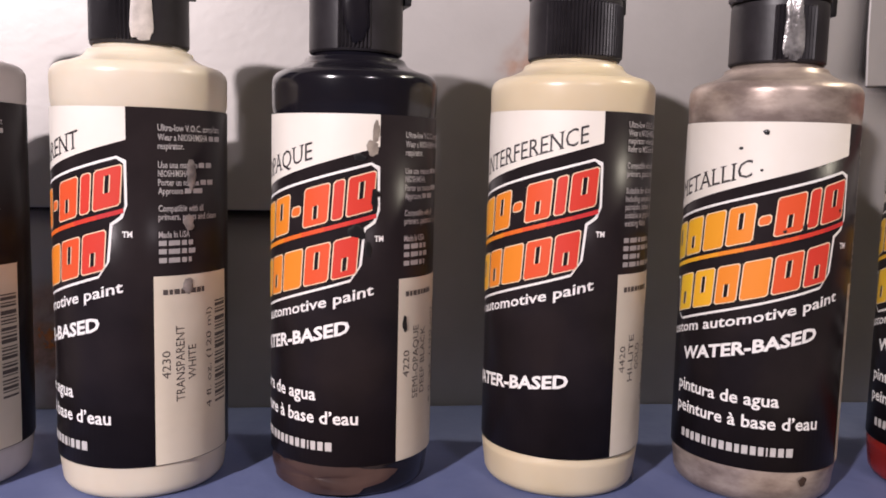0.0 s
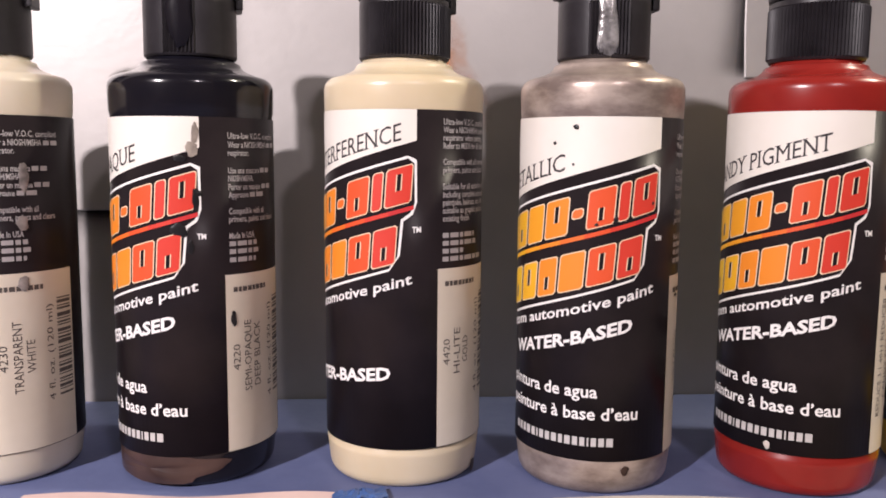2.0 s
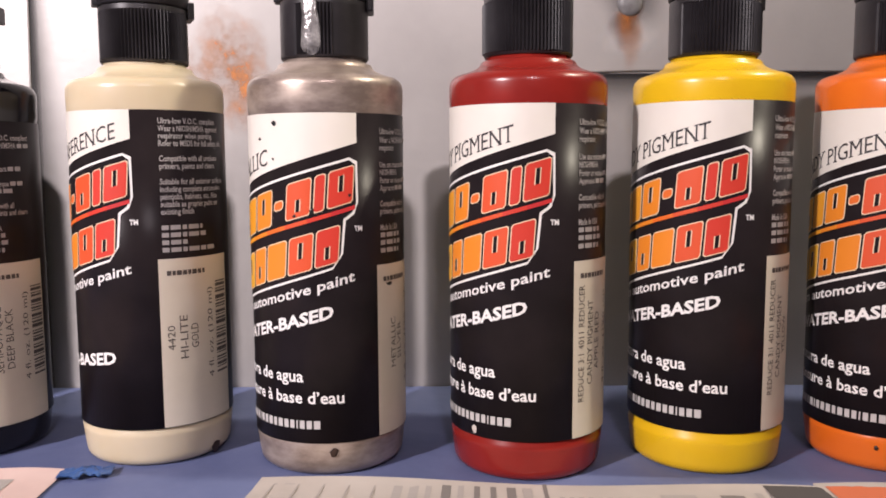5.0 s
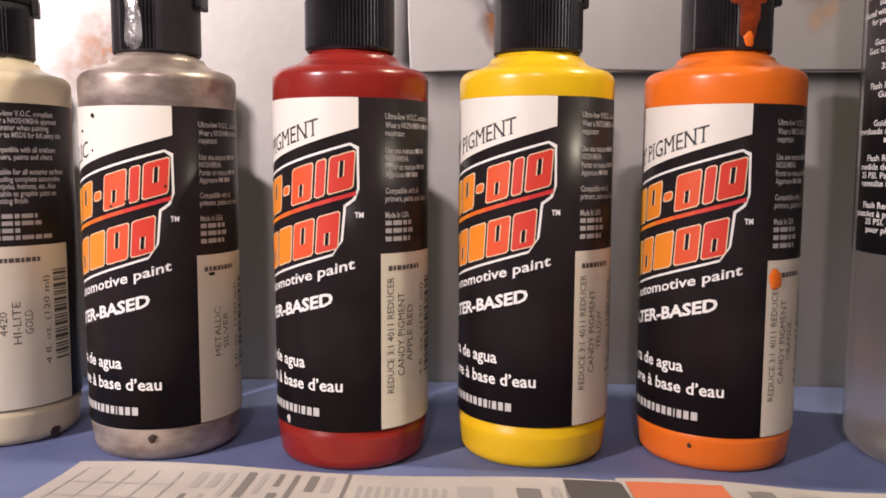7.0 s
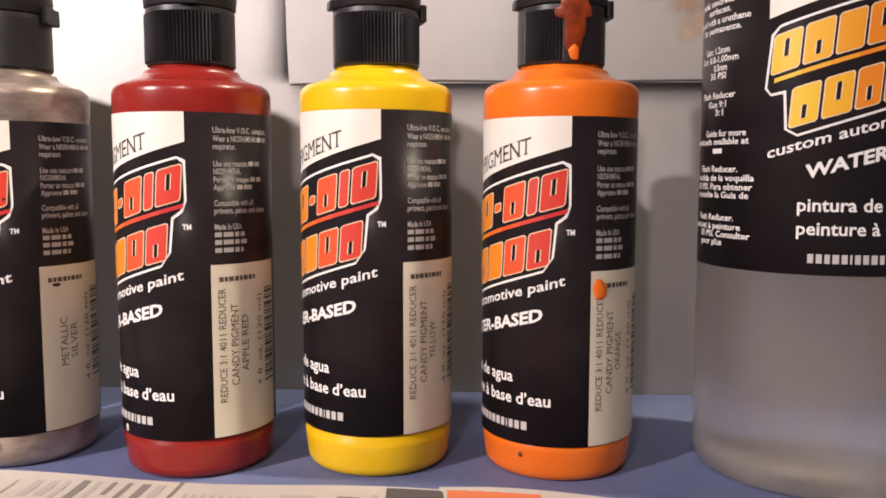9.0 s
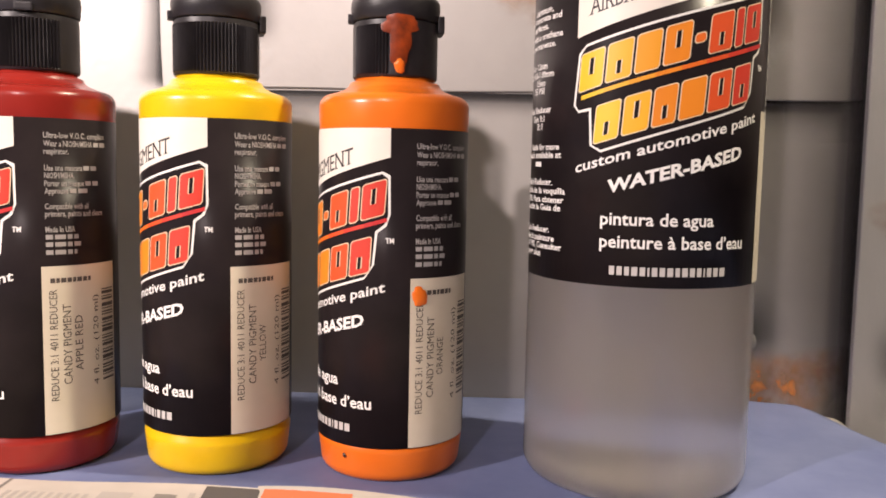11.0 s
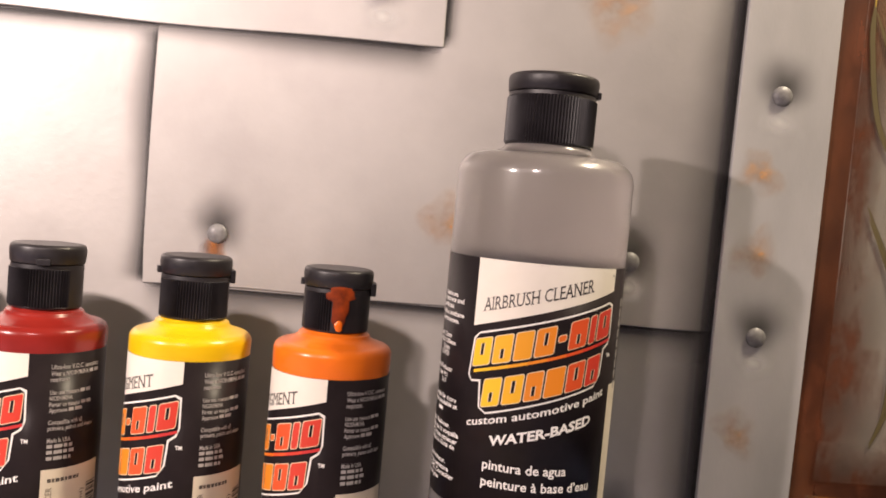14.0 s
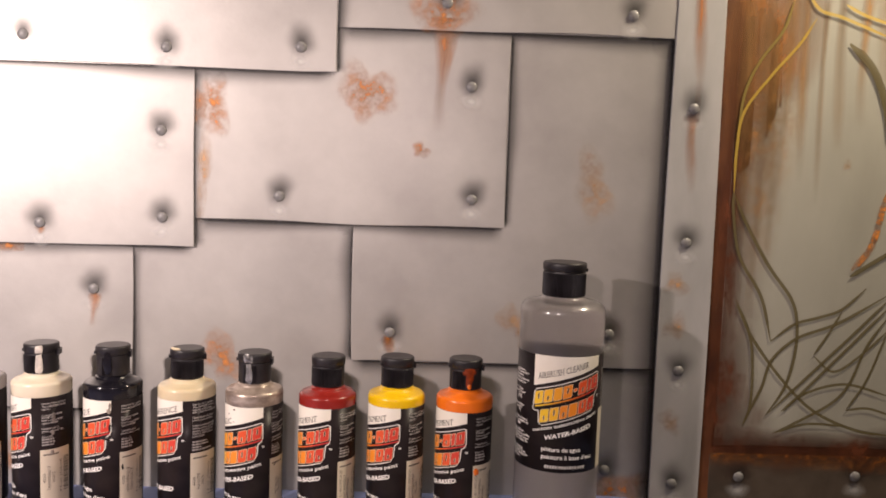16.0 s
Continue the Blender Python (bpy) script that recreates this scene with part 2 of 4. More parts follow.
def wall_mark(name, m, parent, rings, centre, y, mat, label=""):
    """A sprayed mark on the wall: rings of (x, z, cover) round a centre."""
    verts, cover, faces = [(centre[0], y, centre[1])], [centre[2]], []
    n = len(rings[0])
    for ring in rings:
        for x, z, c in ring:
            verts.append((x, y, z))
            cover.append(c)
    for k in range(n):
        faces.append((0, 1 + (k + 1) % n, 1 + k))
    for r in range(len(rings) - 1):
        for k in range(n):
            a, b = 1 + r * n, 1 + (r + 1) * n
            faces.append((a + k, a + (k + 1) % n, b + (k + 1) % n, b + k))
    return part(name, mesh_of(name, verts, faces, mat, True, cover), parent, label)


def spot(name, parent, x, z, rx, rz, y, mat, wobble=0.25, seed=0, lift=0.0, power=1.4):
    """A soft round mark, with an uneven outline; lift moves the darkest place up."""
    rnd = random.Random(seed)
    ph = [rnd.uniform(0, 6.28) for _ in range(3)]
    rings = []
    for r in (0.18, 0.36, 0.52, 0.68, 0.84, 1.0):
        ring = []
        for k in range(28):
            a = 2 * math.pi * k / 28
            w = 1 + wobble * (0.5 * math.sin(2 * a + ph[0]) + 0.35 * math.sin(3 * a + ph[1]) + 0.3 * math.sin(5 * a + ph[2]))
            ring.append((x + rx * r * w * math.cos(a), z + lift * (1 - r) + rz * r * w * math.sin(a), (1 - r) ** power))
        rings.append(ring)
    return wall_mark(name, None, parent, rings, (x, z + lift, 1.0), y, mat)


def band(name, parent, x0, z0, x1, z1, width, y, mat, power=1.6, both=False, ends=0.12, wave=0.0, seed=0):
    """A sprayed line from one point to the other that fades to its right-hand side (to both sides with both)."""
    rnd = random.Random(seed)
    ph = rnd.uniform(0, 6.28)
    dx, dz = x1 - x0, z1 - z0
    length = math.hypot(dx, dz)
    nx, nz = dz / length, -dx / length
    rows, cols = 24, 9
    verts, cover, faces = [], [], []
    for i in range(rows + 1):
        s = i / rows
        fade = min(1, s / ends, (1 - s) / ends) if ends else 1
        swing = wave * (math.sin(s * 9 + ph) + 0.5 * math.sin(s * 23 + ph * 2))
        for j in range(cols + 1):
            q = j / cols
            d = (2 * q - 1) * width if both else q * width * (1 + 0.25 * math.sin(s * 7 + ph))
            c = (1 - abs(2 * q - 1)) ** power if both else (1 - q) ** power
            verts.append((x0 + dx * s + nx * (d + swing), y, z0 + dz * s + nz * (d + swing)))
            cover.append(c * fade)
    for i in range(rows):
        for j in range(cols):
            a = i * (cols + 1) + j
            faces.append((a, a + 1, a + cols + 2, a + cols + 1))
    return part(name, mesh_of(name, verts, faces, mat, True, cover), parent)


def run(name, parent, x, z0, z1, w, y, mat, seed=0):
    """A run of rust: full at the top, thinning and fading downwards."""
    rnd = random.Random(seed)
    ph = rnd.uniform(0, 6.28)
    verts, cover, faces = [], [], []
    rows, cols = 22, 8
    for i in range(rows + 1):
        s = i / rows
        half = w / 2 * (1 - 0.45 * s) * (1 + 0.25 * math.sin(6 * s + ph))
        cx = x + 0.12 * w * math.sin(4 * s + ph)
        for j in range(cols + 1):
            q = 2 * j / cols - 1
            verts.append((cx + half * q, y, z0 + (z1 - z0) * s))
            cover.append((1 - abs(q)) ** 0.8 * min(1, s / 0.08) * (1 - s) ** 0.7)
    for i in range(rows):
        for j in range(cols):
            a = i * (cols + 1) + j
            faces.append((a, a + 1, a + cols + 2, a + cols + 1))
    return part(name, mesh_of(name, verts, faces, mat, True, cover), parent)


def plate_mesh(name, x0, x1, z0, z1, y, thick, mat, seed=0, wave=0.0007):
    """A thin sheet whose free edges wander a little, with a turned edge."""
    rnd = random.Random(seed)
    n = 30
    ph = [rnd.uniform(0, 6.28) for _ in range(4)]

    def w(s, k):
        return wave * (math.sin(5 * s + ph[k]) + 0.6 * math.sin(13 * s + ph[(k + 1) % 4]))
    edge = [(x0 + (x1 - x0) * i / n, z0 + w(i / n, 0)) for i in range(n)]
    edge += [(x1 + w(i / n, 1), z0 + (z1 - z0) * i / n) for i in range(n)]
    edge += [(x1 - (x1 - x0) * i / n, z1 + w(i / n, 2)) for i in range(n)]
    edge += [(x0 + w(i / n, 3), z1 - (z1 - z0) * i / n) for i in range(n)]
    cx, cz = (x0 + x1) / 2, (z0 + z1) / 2
    m = len(edge)
    verts = []
    for inset, dy in ((0, thick), (0, 0.0002), (0.0004, 0.0)):
        for x, z in edge:
            sx, sz = (1 if x < cx else -1), (1 if z < cz else -1)
            verts.append((x + sx * inset, y + dy, z + sz * inset))
    faces = []
    for r in range(2):
        for k in range(m):
            faces.append((r * m + k, r * m + (k + 1) % m, (r + 1) * m + (k + 1) % m, (r + 1) * m + k))
    faces.append(tuple(2 * m + k for k in range(m)))
    return mesh_of(name, verts, faces, mat)


wall = thing("wall_north", Matrix(), "board airbrushed to look like rusty riveted steel plates", "wall", kind="structure")
part("board", box_mesh("board", (-0.75, WY + 0.004, -0.30), (0.95, WY + 0.022, 0.95), rust_board), wall)
STEP = 0.0009
# x0, x1, z0, z1, layer
PLATES = [
    (-0.75, 0.303, -0.12, 0.95, 0, steel), (-0.74, -0.107, 0.064, 0.40, 1, steel), (0.0625, 0.3035, 0.1075, 0.55, 1, steel),
    (-0.09, 0.178, 0.2145, 0.62, 2, steel), (-0.73, -0.0605, 0.1925, 0.60, 3, steel), (0.02, 0.3035, 0.3625, 0.80, 3, steel),
    (-0.72, 0.0468, 0.3285, 0.85, 4, steel), (0.3025, 0.3405, -0.14, 0.93, 4, steel_strip), (0.352, 0.93, 0.046, 0.92, 1, panel_pale),
    (0.350, 0.93, -0.14, 0.0405, 1, panel_low), (0.338, 0.3535, -0.135, 0.915, 0.88, rust_board), (0.354, 0.925, 0.0385, 0.048, 0.88, rust_board)]
for n, (x0, x1, z0, z1, layer, mat) in enumerate(PLATES):
    y = WY + 0.002 - STEP * layer
    part("plate", plate_mesh("plate", x0, x1, z0, z1, y, WY + 0.0045 - y, mat, n), wall)


def front(layer):
    return WY + 0.002 - STEP * layer


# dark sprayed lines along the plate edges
EDGES = [  # x0, z0, x1, z1, width, layer it lies on
    (-0.107, -0.01, -0.107, 0.192, 0.011, 0), (-0.30, 0.064, -0.107, 0.064, 0.012, 0), (0.0625, 0.213, 0.0625, 0.107, 0.013, 0),
    (0.062, 0.1075, 0.303, 0.1075, 0.012, 0), (-0.06, 0.2145, 0.178, 0.2145, 0.012, 1), (0.178, 0.214, 0.178, 0.362, 0.010, 1),
    (-0.30, 0.1925, -0.0605, 0.1925, 0.011, 1), (-0.0605, 0.192, -0.0605, 0.328, 0.009, 2), (0.046, 0.3625, 0.303, 0.3625, 0.012, 2),
    (-0.30, 0.3285, 0.0468, 0.3285, 0.012, 3), (0.0468, 0.328, 0.0468, 0.42, 0.010, 3), (0.3025, 0.45, 0.3025, -0.02, 0.022, 1)]
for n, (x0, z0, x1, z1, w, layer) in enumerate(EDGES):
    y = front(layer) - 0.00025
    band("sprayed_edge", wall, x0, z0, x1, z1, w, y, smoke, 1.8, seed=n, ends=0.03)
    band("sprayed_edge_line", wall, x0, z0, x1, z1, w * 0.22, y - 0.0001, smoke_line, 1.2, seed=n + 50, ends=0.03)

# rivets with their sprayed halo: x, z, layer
RIVETS = [(0.149, 0.321, 2), (0.152, 0.2355, 2), (0.0045, 0.2335, 2), (-0.084, 0.2145, 3), (-0.085, 0.2805, 3), (0.0918, 0.130, 1),
          (0.3195, 0.3105, 4), (0.3195, 0.2075, 4), (0.3195, 0.1065, 4), (0.3195, 0.0150, 4), (0.0195, 0.346, 4), (-0.081, 0.3425, 4),
          (-0.187, 0.348, 4), (-0.1765, 0.2075, 3), (-0.1367, 0.1575, 1), (0.2695, 0.3785, 3), (0.1285, 0.3825, 3), (0.2637, 0.1335, 1),
          (0.266, 0.0235, 0), (0.374, 0.021, 1), (0.4685, 0.0235, 1)]
dome = lathe("rivet", [(0.0043, 0.0), (0.0041, 0.0006), (0.0033, 0.0013), (0.0019, 0.0018), (0.0004, 0.0020)], rivet_steel, 24)
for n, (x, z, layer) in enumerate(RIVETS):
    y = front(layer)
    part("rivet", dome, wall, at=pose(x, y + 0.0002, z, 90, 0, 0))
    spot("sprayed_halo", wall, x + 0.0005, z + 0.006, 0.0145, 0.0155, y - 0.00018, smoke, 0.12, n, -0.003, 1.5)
    spot("sprayed_glint", wall, x, z - 0.011, 0.011, 0.008, y - 0.00014, chalk, 0.15, n + 40)

# rust, as painted: x, z, half width, half height, layer, which
RUST = [(0.0697, 0.314, 0.021, 0.026, 2, rust), (0.127, 0.374, 0.024, 0.019, 3, rust), (0.1117, 0.272, 0.007, 0.007, 2, rust),
        (0.2455, 0.248, 0.016, 0.028, 1, rust_soft), (0.187, 0.1425, 0.013, 0.013, 1, rust_soft), (-0.0395, 0.1085, 0.017, 0.022, 0, rust),
        (-0.047, 0.300, 0.013, 0.030, 2, rust), (-0.20, 0.189, 0.012, 0.006, 1, rust), (0.275, 0.006, 0.030, 0.017, 0, rust),
        (0.3135, 0.175, 0.009, 0.012, 4, rust_soft), (0.315, 0.066, 0.010, 0.011, 4, rust_soft), (0.315, 0.142, 0.009, 0.013, 4, rust_soft),
        (-0.186, 0.020, 0.030, 0.022, 0, rust), (0.091, 0.124, 0.006, 0.009, 1, dark_rust), (0.319, 0.304, 0.006, 0.006, 4, dark_rust),
        (-0.053, 0.25, 0.006, 0.035, 2, rust_soft), (0.198, 0.131, 0.010, 0.010, 1, rust_soft)]
for n, (x, z, rx, rz, layer, mat) in enumerate(RUST):
    spot("rust_mark", wall, x, z, rx, rz, front(layer) - 0.0003, mat, 0.4, n + 7, power=0.8)
RUNS = [(0.0913, 0.128, 0.108, 0.010, 1), (-0.1367, 0.155, 0.128, 0.010, 1), (-0.1765, 0.205, 0.198, 0.008, 3), (0.126, 0.372, 0.362, 0.022, 3),
        (0.1265, 0.3620, 0.285, 0.017, 2), (0.3195, 0.304, 0.245, 0.012, 4), (0.321, 0.40, 0.312, 0.012, 4)]
for n, (x, z0, z1, w, layer) in enumerate(RUNS):
    run("rust_run", wall, x, z0, z1, w, front(layer) - 0.00035, rust_run, n)

# right-hand panel: rusty rim, runs, pinstripes
PY = front(1)
band("rusty_rim", wall, 0.352, 0.045, 0.352, 0.60, 0.034, PY - 0.0002, dark_rust, 1.6, ends=0.0, wave=0.001)
band("rusty_rim", wall, 0.93, 0.046, 0.350, 0.046, 0.020, PY - 0.0002, dark_rust, 1.6, ends=0.0)
band("rusty_rim", wall, 0.350, 0.0405, 0.93, 0.0405, 0.014, PY - 0.0002, rust, 1.3, ends=0.0)
spot("rusty_rim", wall, 0.372, 0.372, 0.046, 0.095, PY - 0.00025, panel_rust, 0.3, 91, power=0.6)
spot("rusty_rim", wall, 0.374, 0.315, 0.032, 0.120, PY - 0.00021, rust_soft, 0.3, 94, power=0.9)
spot("rusty_rim", wall, 0.356, 0.085, 0.040, 0.075, PY - 0.00025, dark_rust, 0.3, 92, power=0.9)
for k, x in enumerate((0.40, 0.47, 0.54)):
    spot("rusty_rim", wall, x, 0.045, 0.06, 0.022, PY - 0.00027 - 0.00002 * k, dark_rust, 0.25, 96 + k, power=0.9)
spot("rusty_rim", wall, 0.353, 0.24, 0.014, 0.16, PY - 0.00026, dark_rust, 0.3, 103, power=0.8)
for n, (x, z0, z1, w) in enumerate([(0.362, 0.40, 0.20, 0.020), (0.374, 0.40, 0.15, 0.016), (0.390, 0.42, 0.23, 0.014), (0.404, 0.42, 0.255, 0.012), (0.4185, 0.40, 0.238, 0.008),
                                    (0.432, 0.42, 0.28, 0.014), (0.450, 0.42, 0.30, 0.014), (0.383, 0.38, 0.19, 0.012), (0.466, 0.46, 0.31, 0.022), (0.484, 0.46, 0.29, 0.016)]):
    run("rust_run", wall, x, z0, z1, w, PY - 0.0003 - 0.00003 * n, tan_run, n + 30)
spot("rust_mark", wall, 0.4425, 0.272, 0.005, 0.005, PY - 0.0005, rust_soft, 0.3, 95)


def stripe(points, width, mat, n):
    """A brushed line, pointed at both ends, through a few points."""
    pts = [Vector((x, z)) for x, z in points]
    pts = [2 * pts[0] - pts[1]] + pts + [2 * pts[-1] - pts[-2]]
    line = []
    for i in range(1, len(pts) - 2):
        a, b, c, d = pts[i - 1:i + 3]
        for k in range(14):
            s = k / 14
            line.append(0.5 * ((2 * b) + (c - a) * s + (2 * a - 5 * b + 4 * c - d) * s * s + (3 * b - a - 3 * c + d) * s ** 3))
    line.append(pts[-2])
    verts, cover, faces = [], [], []
    y = PY - 0.0007 - 0.00002 * n
    for i, p in enumerate(line):
        t = (line[min(i + 1, len(line) - 1)] - line[max(i - 1, 0)]).normalized()
        nrm = Vector((-t.y, t.x))
        s = i / (len(line) - 1)
        half = width / 2 * min(1, 0.25 + s / 0.18, 0.25 + (1 - s) / 0.18)
        for q, c in ((-1, 0), (-0.7, 1), (0, 1), (0.7, 1), (1, 0)):
            verts.append((p.x + nrm.x * half * q, y, p.y + nrm.y * half * q))
            cover.append(c)
    for i in range(len(line) - 1):
        for j in range(4):
            a = i * 5 + j
            faces.append((a, a + 1, a + 6, a + 5))
    part("pinstripe", mesh_of("pinstripe", verts, faces, mat, True, cover), wall)


STRIPES = [
    (pin_dark, 0.0028, [(0.355, 0.251), (0.356, 0.231), (0.363, 0.198), (0.382, 0.167), (0.392, 0.132)]),
    (pin_dark, 0.0026, [(0.392, 0.132), (0.410, 0.146), (0.429, 0.152), (0.447, 0.159), (0.465, 0.176)]),
    (pin_dark, 0.003, [(0.356, 0.246), (0.366, 0.225), (0.386, 0.192), (0.406, 0.166), (0.412, 0.146), (0.412, 0.123), (0.406, 0.096), (0.392, 0.072)]),
    (pin_dark, 0.0026, [(0.362, 0.165), (0.375, 0.136), (0.379, 0.110), (0.379, 0.080), (0.374, 0.063)]),
    (pin_dark, 0.0028, [(0.363, 0.160), (0.380, 0.130), (0.409, 0.095), (0.433, 0.075), (0.465, 0.062), (0.494, 0.058)]),
    (pin_dark, 0.0028, [(0.374, 0.065), (0.387, 0.094), (0.394, 0.117), (0.413, 0.135), (0.445, 0.148), (0.484, 0.172)]),
    (pin_dark, 0.0026, [(0.394, 0.074), (0.430, 0.111), (0.459, 0.141), (0.484, 0.168)]),
    (pin_dark, 0.0026, [(0.406, 0.076), (0.441, 0.114), (0.485, 0.162)]),
    (pin_dark, 0.0022, [(0.427, 0.122), (0.437, 0.138), (0.447, 0.157)]),
    (pin_dark, 0.0022, [(0.427, 0.121), (0.444, 0.109), (0.465, 0.123), (0.486, 0.144)]),
    (pin_dark, 0.0026, [(0.399, 0.058), (0.424, 0.071), (0.446, 0.085), (0.458, 0.101), (0.469, 0.130), (0.485, 0.155)]),
    (pin_dark, 0.0022, [(0.399, 0.058), (0.425, 0.066), (0.457, 0.065)]),
    (pin_dark, 0.0024, [(0.404, 0.076), (0.423, 0.091), (0.454, 0.099), (0.491, 0.090)]),
    (pin_dark, 0.0022, [(0.456, 0.078), (0.471, 0.103), (0.486, 0.146)]),
    (pin_dark, 0.0022, [(0.456, 0.078), (0.473, 0.080), (0.492, 0.075)]),
    (pin_dark, 0.007, [(0.437, 0.364), (0.456, 0.346), (0.469, 0.317), (0.477, 0.279)]),
    (pin_dark, 0.004, [(0.451, 0.185), (0.466, 0.195), (0.488, 0.209)]),
    (rust, 0.006, [(0.452, 0.190), (0.467, 0.212), (0.475, 0.252)]),
    (pin_olive, 0.0026, [(0.392, 0.395), (0.385, 0.372), (0.369, 0.349), (0.359, 0.326), (0.355, 0.296)]),
    (pin_yellow, 0.0026, [(0.410, 0.382), (0.398, 0.362), (0.379, 0.339), (0.359, 0.310), (0.355, 0.281), (0.355, 0.248)]),
    (pin_yellow, 0.003, [(0.403, 0.399), (0.413, 0.388), (0.431, 0.383), (0.469, 0.369)]),
    (pin_yellow, 0.003, [(0.432, 0.393), (0.446, 0.386), (0.469, 0.379)]),
]
for n, (mat, width, points) in enumerate(STRIPES):
    stripe(points, width, mat, n)

# bench under blue paper, which ends in a soft fold beside the steel strip
bench = thing("bench_top", Matrix(), "bench covered with creased blue paper", "bench", kind="structure")
verts, faces = [], []
NX, NY = 90, 40
for j in range(NY + 1):
    yy = -0.75 + (WY + 0.0015 + 0.75) * j / NY
    for i in range(NX + 1):
        s = i / NX
        end = 0.3035 - 0.33 * max(0, yy - 0.018) - 0.02 * max(0, 0.018 - yy)
        xx = -0.75 + (end + 0.75) * min(1, s / 0.96)
        zz = 0.0
        if s > 0.90:
            q = (s - 0.90) / 0.06
            zz = 0.0016 * math.sin(min(q, 1) * math.pi) if q < 1 else 0.0
        if s > 0.96:
            q = (s - 0.96) / 0.04
            xx += 0.004 * math.sin(q * math.pi / 2)
            zz = -0.05 * q * q
        if yy > 0.03:
            zz += 0.0012 * ((yy - 0.03) / 0.03) ** 2
        verts.append((xx, yy, zz))
for j in range(NY):
    for i in range(NX):
        a = j * (NX + 1) + i
        faces.append((a, a + 1, a + NX + 2, a + NX + 1))
part("blue_paper", mesh_of("blue_paper", verts, faces, bench_blue, True), bench, "creased blue paper")
part("board", box_mesh("bench_board", (-0.75, -0.75, -0.035), (0.298, WY + 0.001, -0.0015), room_paint, 0.003), bench)

room = thing("room_shell", Matrix(), "plain dim walls, floor and ceiling of the workshop", "room", kind="structure")
for lo, hi in (((-1.6, -2.2, -0.95), (1.8, -2.1, 1.7)), ((-1.7, -2.2, -0.95), (-1.6, 0.2, 1.7)), ((1.8, -2.2, -0.95), (1.9, 0.2, 1.7)),
               ((-1.7, -2.2, 1.7), (1.9, 0.2, 1.8)), ((-1.7, -2.2, -1.05), (1.9, 0.2, -0.95)), ((-1.7, 0.2, -1.05), (1.9, 0.3, 1.8))):
    part("wall_slab", box_mesh("wall_slab", lo, hi, room_paint), room)

# ---------------------------------------------------------------- labels wrapped on bottles


def wrap(u, v, radius, top):
    """Label coordinates (metres to the right of the banner's edge, metres down from the label's top) onto the bottle."""
    a = u / radius
    return a, top - v


def wrapped(name, polygon, radius, top, lift, mat, pitch=0.0012):
    """A flat shape with one upright span at each u, bent round the bottle."""
    us = sorted({p[0] for p in polygon})
    lo, hi = us[0], us[-1]
    n = max(1, int((hi - lo) / pitch))
    cols = sorted(set(us) | {lo + (hi - lo) * k / n for k in range(n + 1)})
    cols = [u for k, u in enumerate(cols) if k == 0 or u - cols[k - 1] > 1e-6]
    rr = radius + lift
    verts, faces = [], []
    for u in cols:
        u2 = min(max(u + 1e-7, lo + 1e-7), hi - 1e-7)
        cut = []
        for k in range(len(polygon)):
            (ua, va), (ub, vb) = polygon[k], polygon[(k + 1) % len(polygon)]
            if (ua - u2) * (ub - u2) < 0:
                cut.append(va + (vb - va) * (u2 - ua) / (ub - ua))
        if len(cut) < 2:
            cut = [cut[0] if cut else 0.0] * 2
        for v in (min(cut), max(cut)):
            a, z = wrap(u, v, radius, top)
            verts.append((rr * math.sin(a), -rr * math.cos(a), z))
    for k in range(len(cols) - 1):
        faces.append((2 * k, 2 * k + 1, 2 * k + 3, 2 * k + 2))
    return mesh_of(name, verts, faces, mat, True)


TEXTS = {}


def feet(vs, fs):
    """Small serifs: a thin bar across every short level stroke end on the base and capital lines."""
    seen = {}
    for f in fs:
        for a, b in zip(f, f[1:] + f[:1]):
            seen[tuple(sorted((a, b)))] = seen.get(tuple(sorted((a, b))), 0) + 1
    tops = max(v.y for v in vs)
    for (a, b), count in seen.items():
        p, q = vs[a], vs[b]
        wide = abs(p.x - q.x)
        if count > 1 or abs(p.y - q.y) > 0.004 or not 0.03 < wide < 0.16:
            continue
        if min(abs(p.y), abs(p.y - tops)) > 0.03:
            continue
        x0, x1, inner = min(p.x, q.x) - 0.11, max(p.x, q.x) + 0.11, 0.055 if p.y < 0.2 else -0.055
        n = len(vs)
        vs += [Vector((x0, p.y, 0)), Vector((x1, p.y, 0)), Vector((x1 - 0.08, p.y + inner, 0)), Vector((x0 + 0.08, p.y + inner, 0))]
        fs.append((n, n + 1, n + 2, n + 3))


def lettering(text, bold=0.0, serif=False):
    """Flat outline mesh of a line of text, scaled to a unit box: vertices, faces."""
    if (text, bold, serif) not in TEXTS:
        data = bpy.data.curves.new("line", "FONT")
        data.body, data.resolution_u, data.offset = text, 2, bold
        ob = new("line", data)
        bpy.context.view_layer.update()
        me = bpy.data.meshes.new_from_object(ob)
        vs = [v.co.copy() for v in me.vertices]
        fs = [tuple(p.vertices) for p in me.polygons]
        if serif:
            feet(vs, fs)
        bpy.data.objects.remove(ob)
        bpy.data.meshes.remove(me)
        bpy.data.curves.remove(data)
        x0, x1 = min(v.x for v in vs), max(v.x for v in vs)
        TEXTS[(text, bold, serif)] = ([((v.x - x0) / (x1 - x0), v.y / 0.7) for v in vs], fs)
    return TEXTS[(text, bold, serif)]


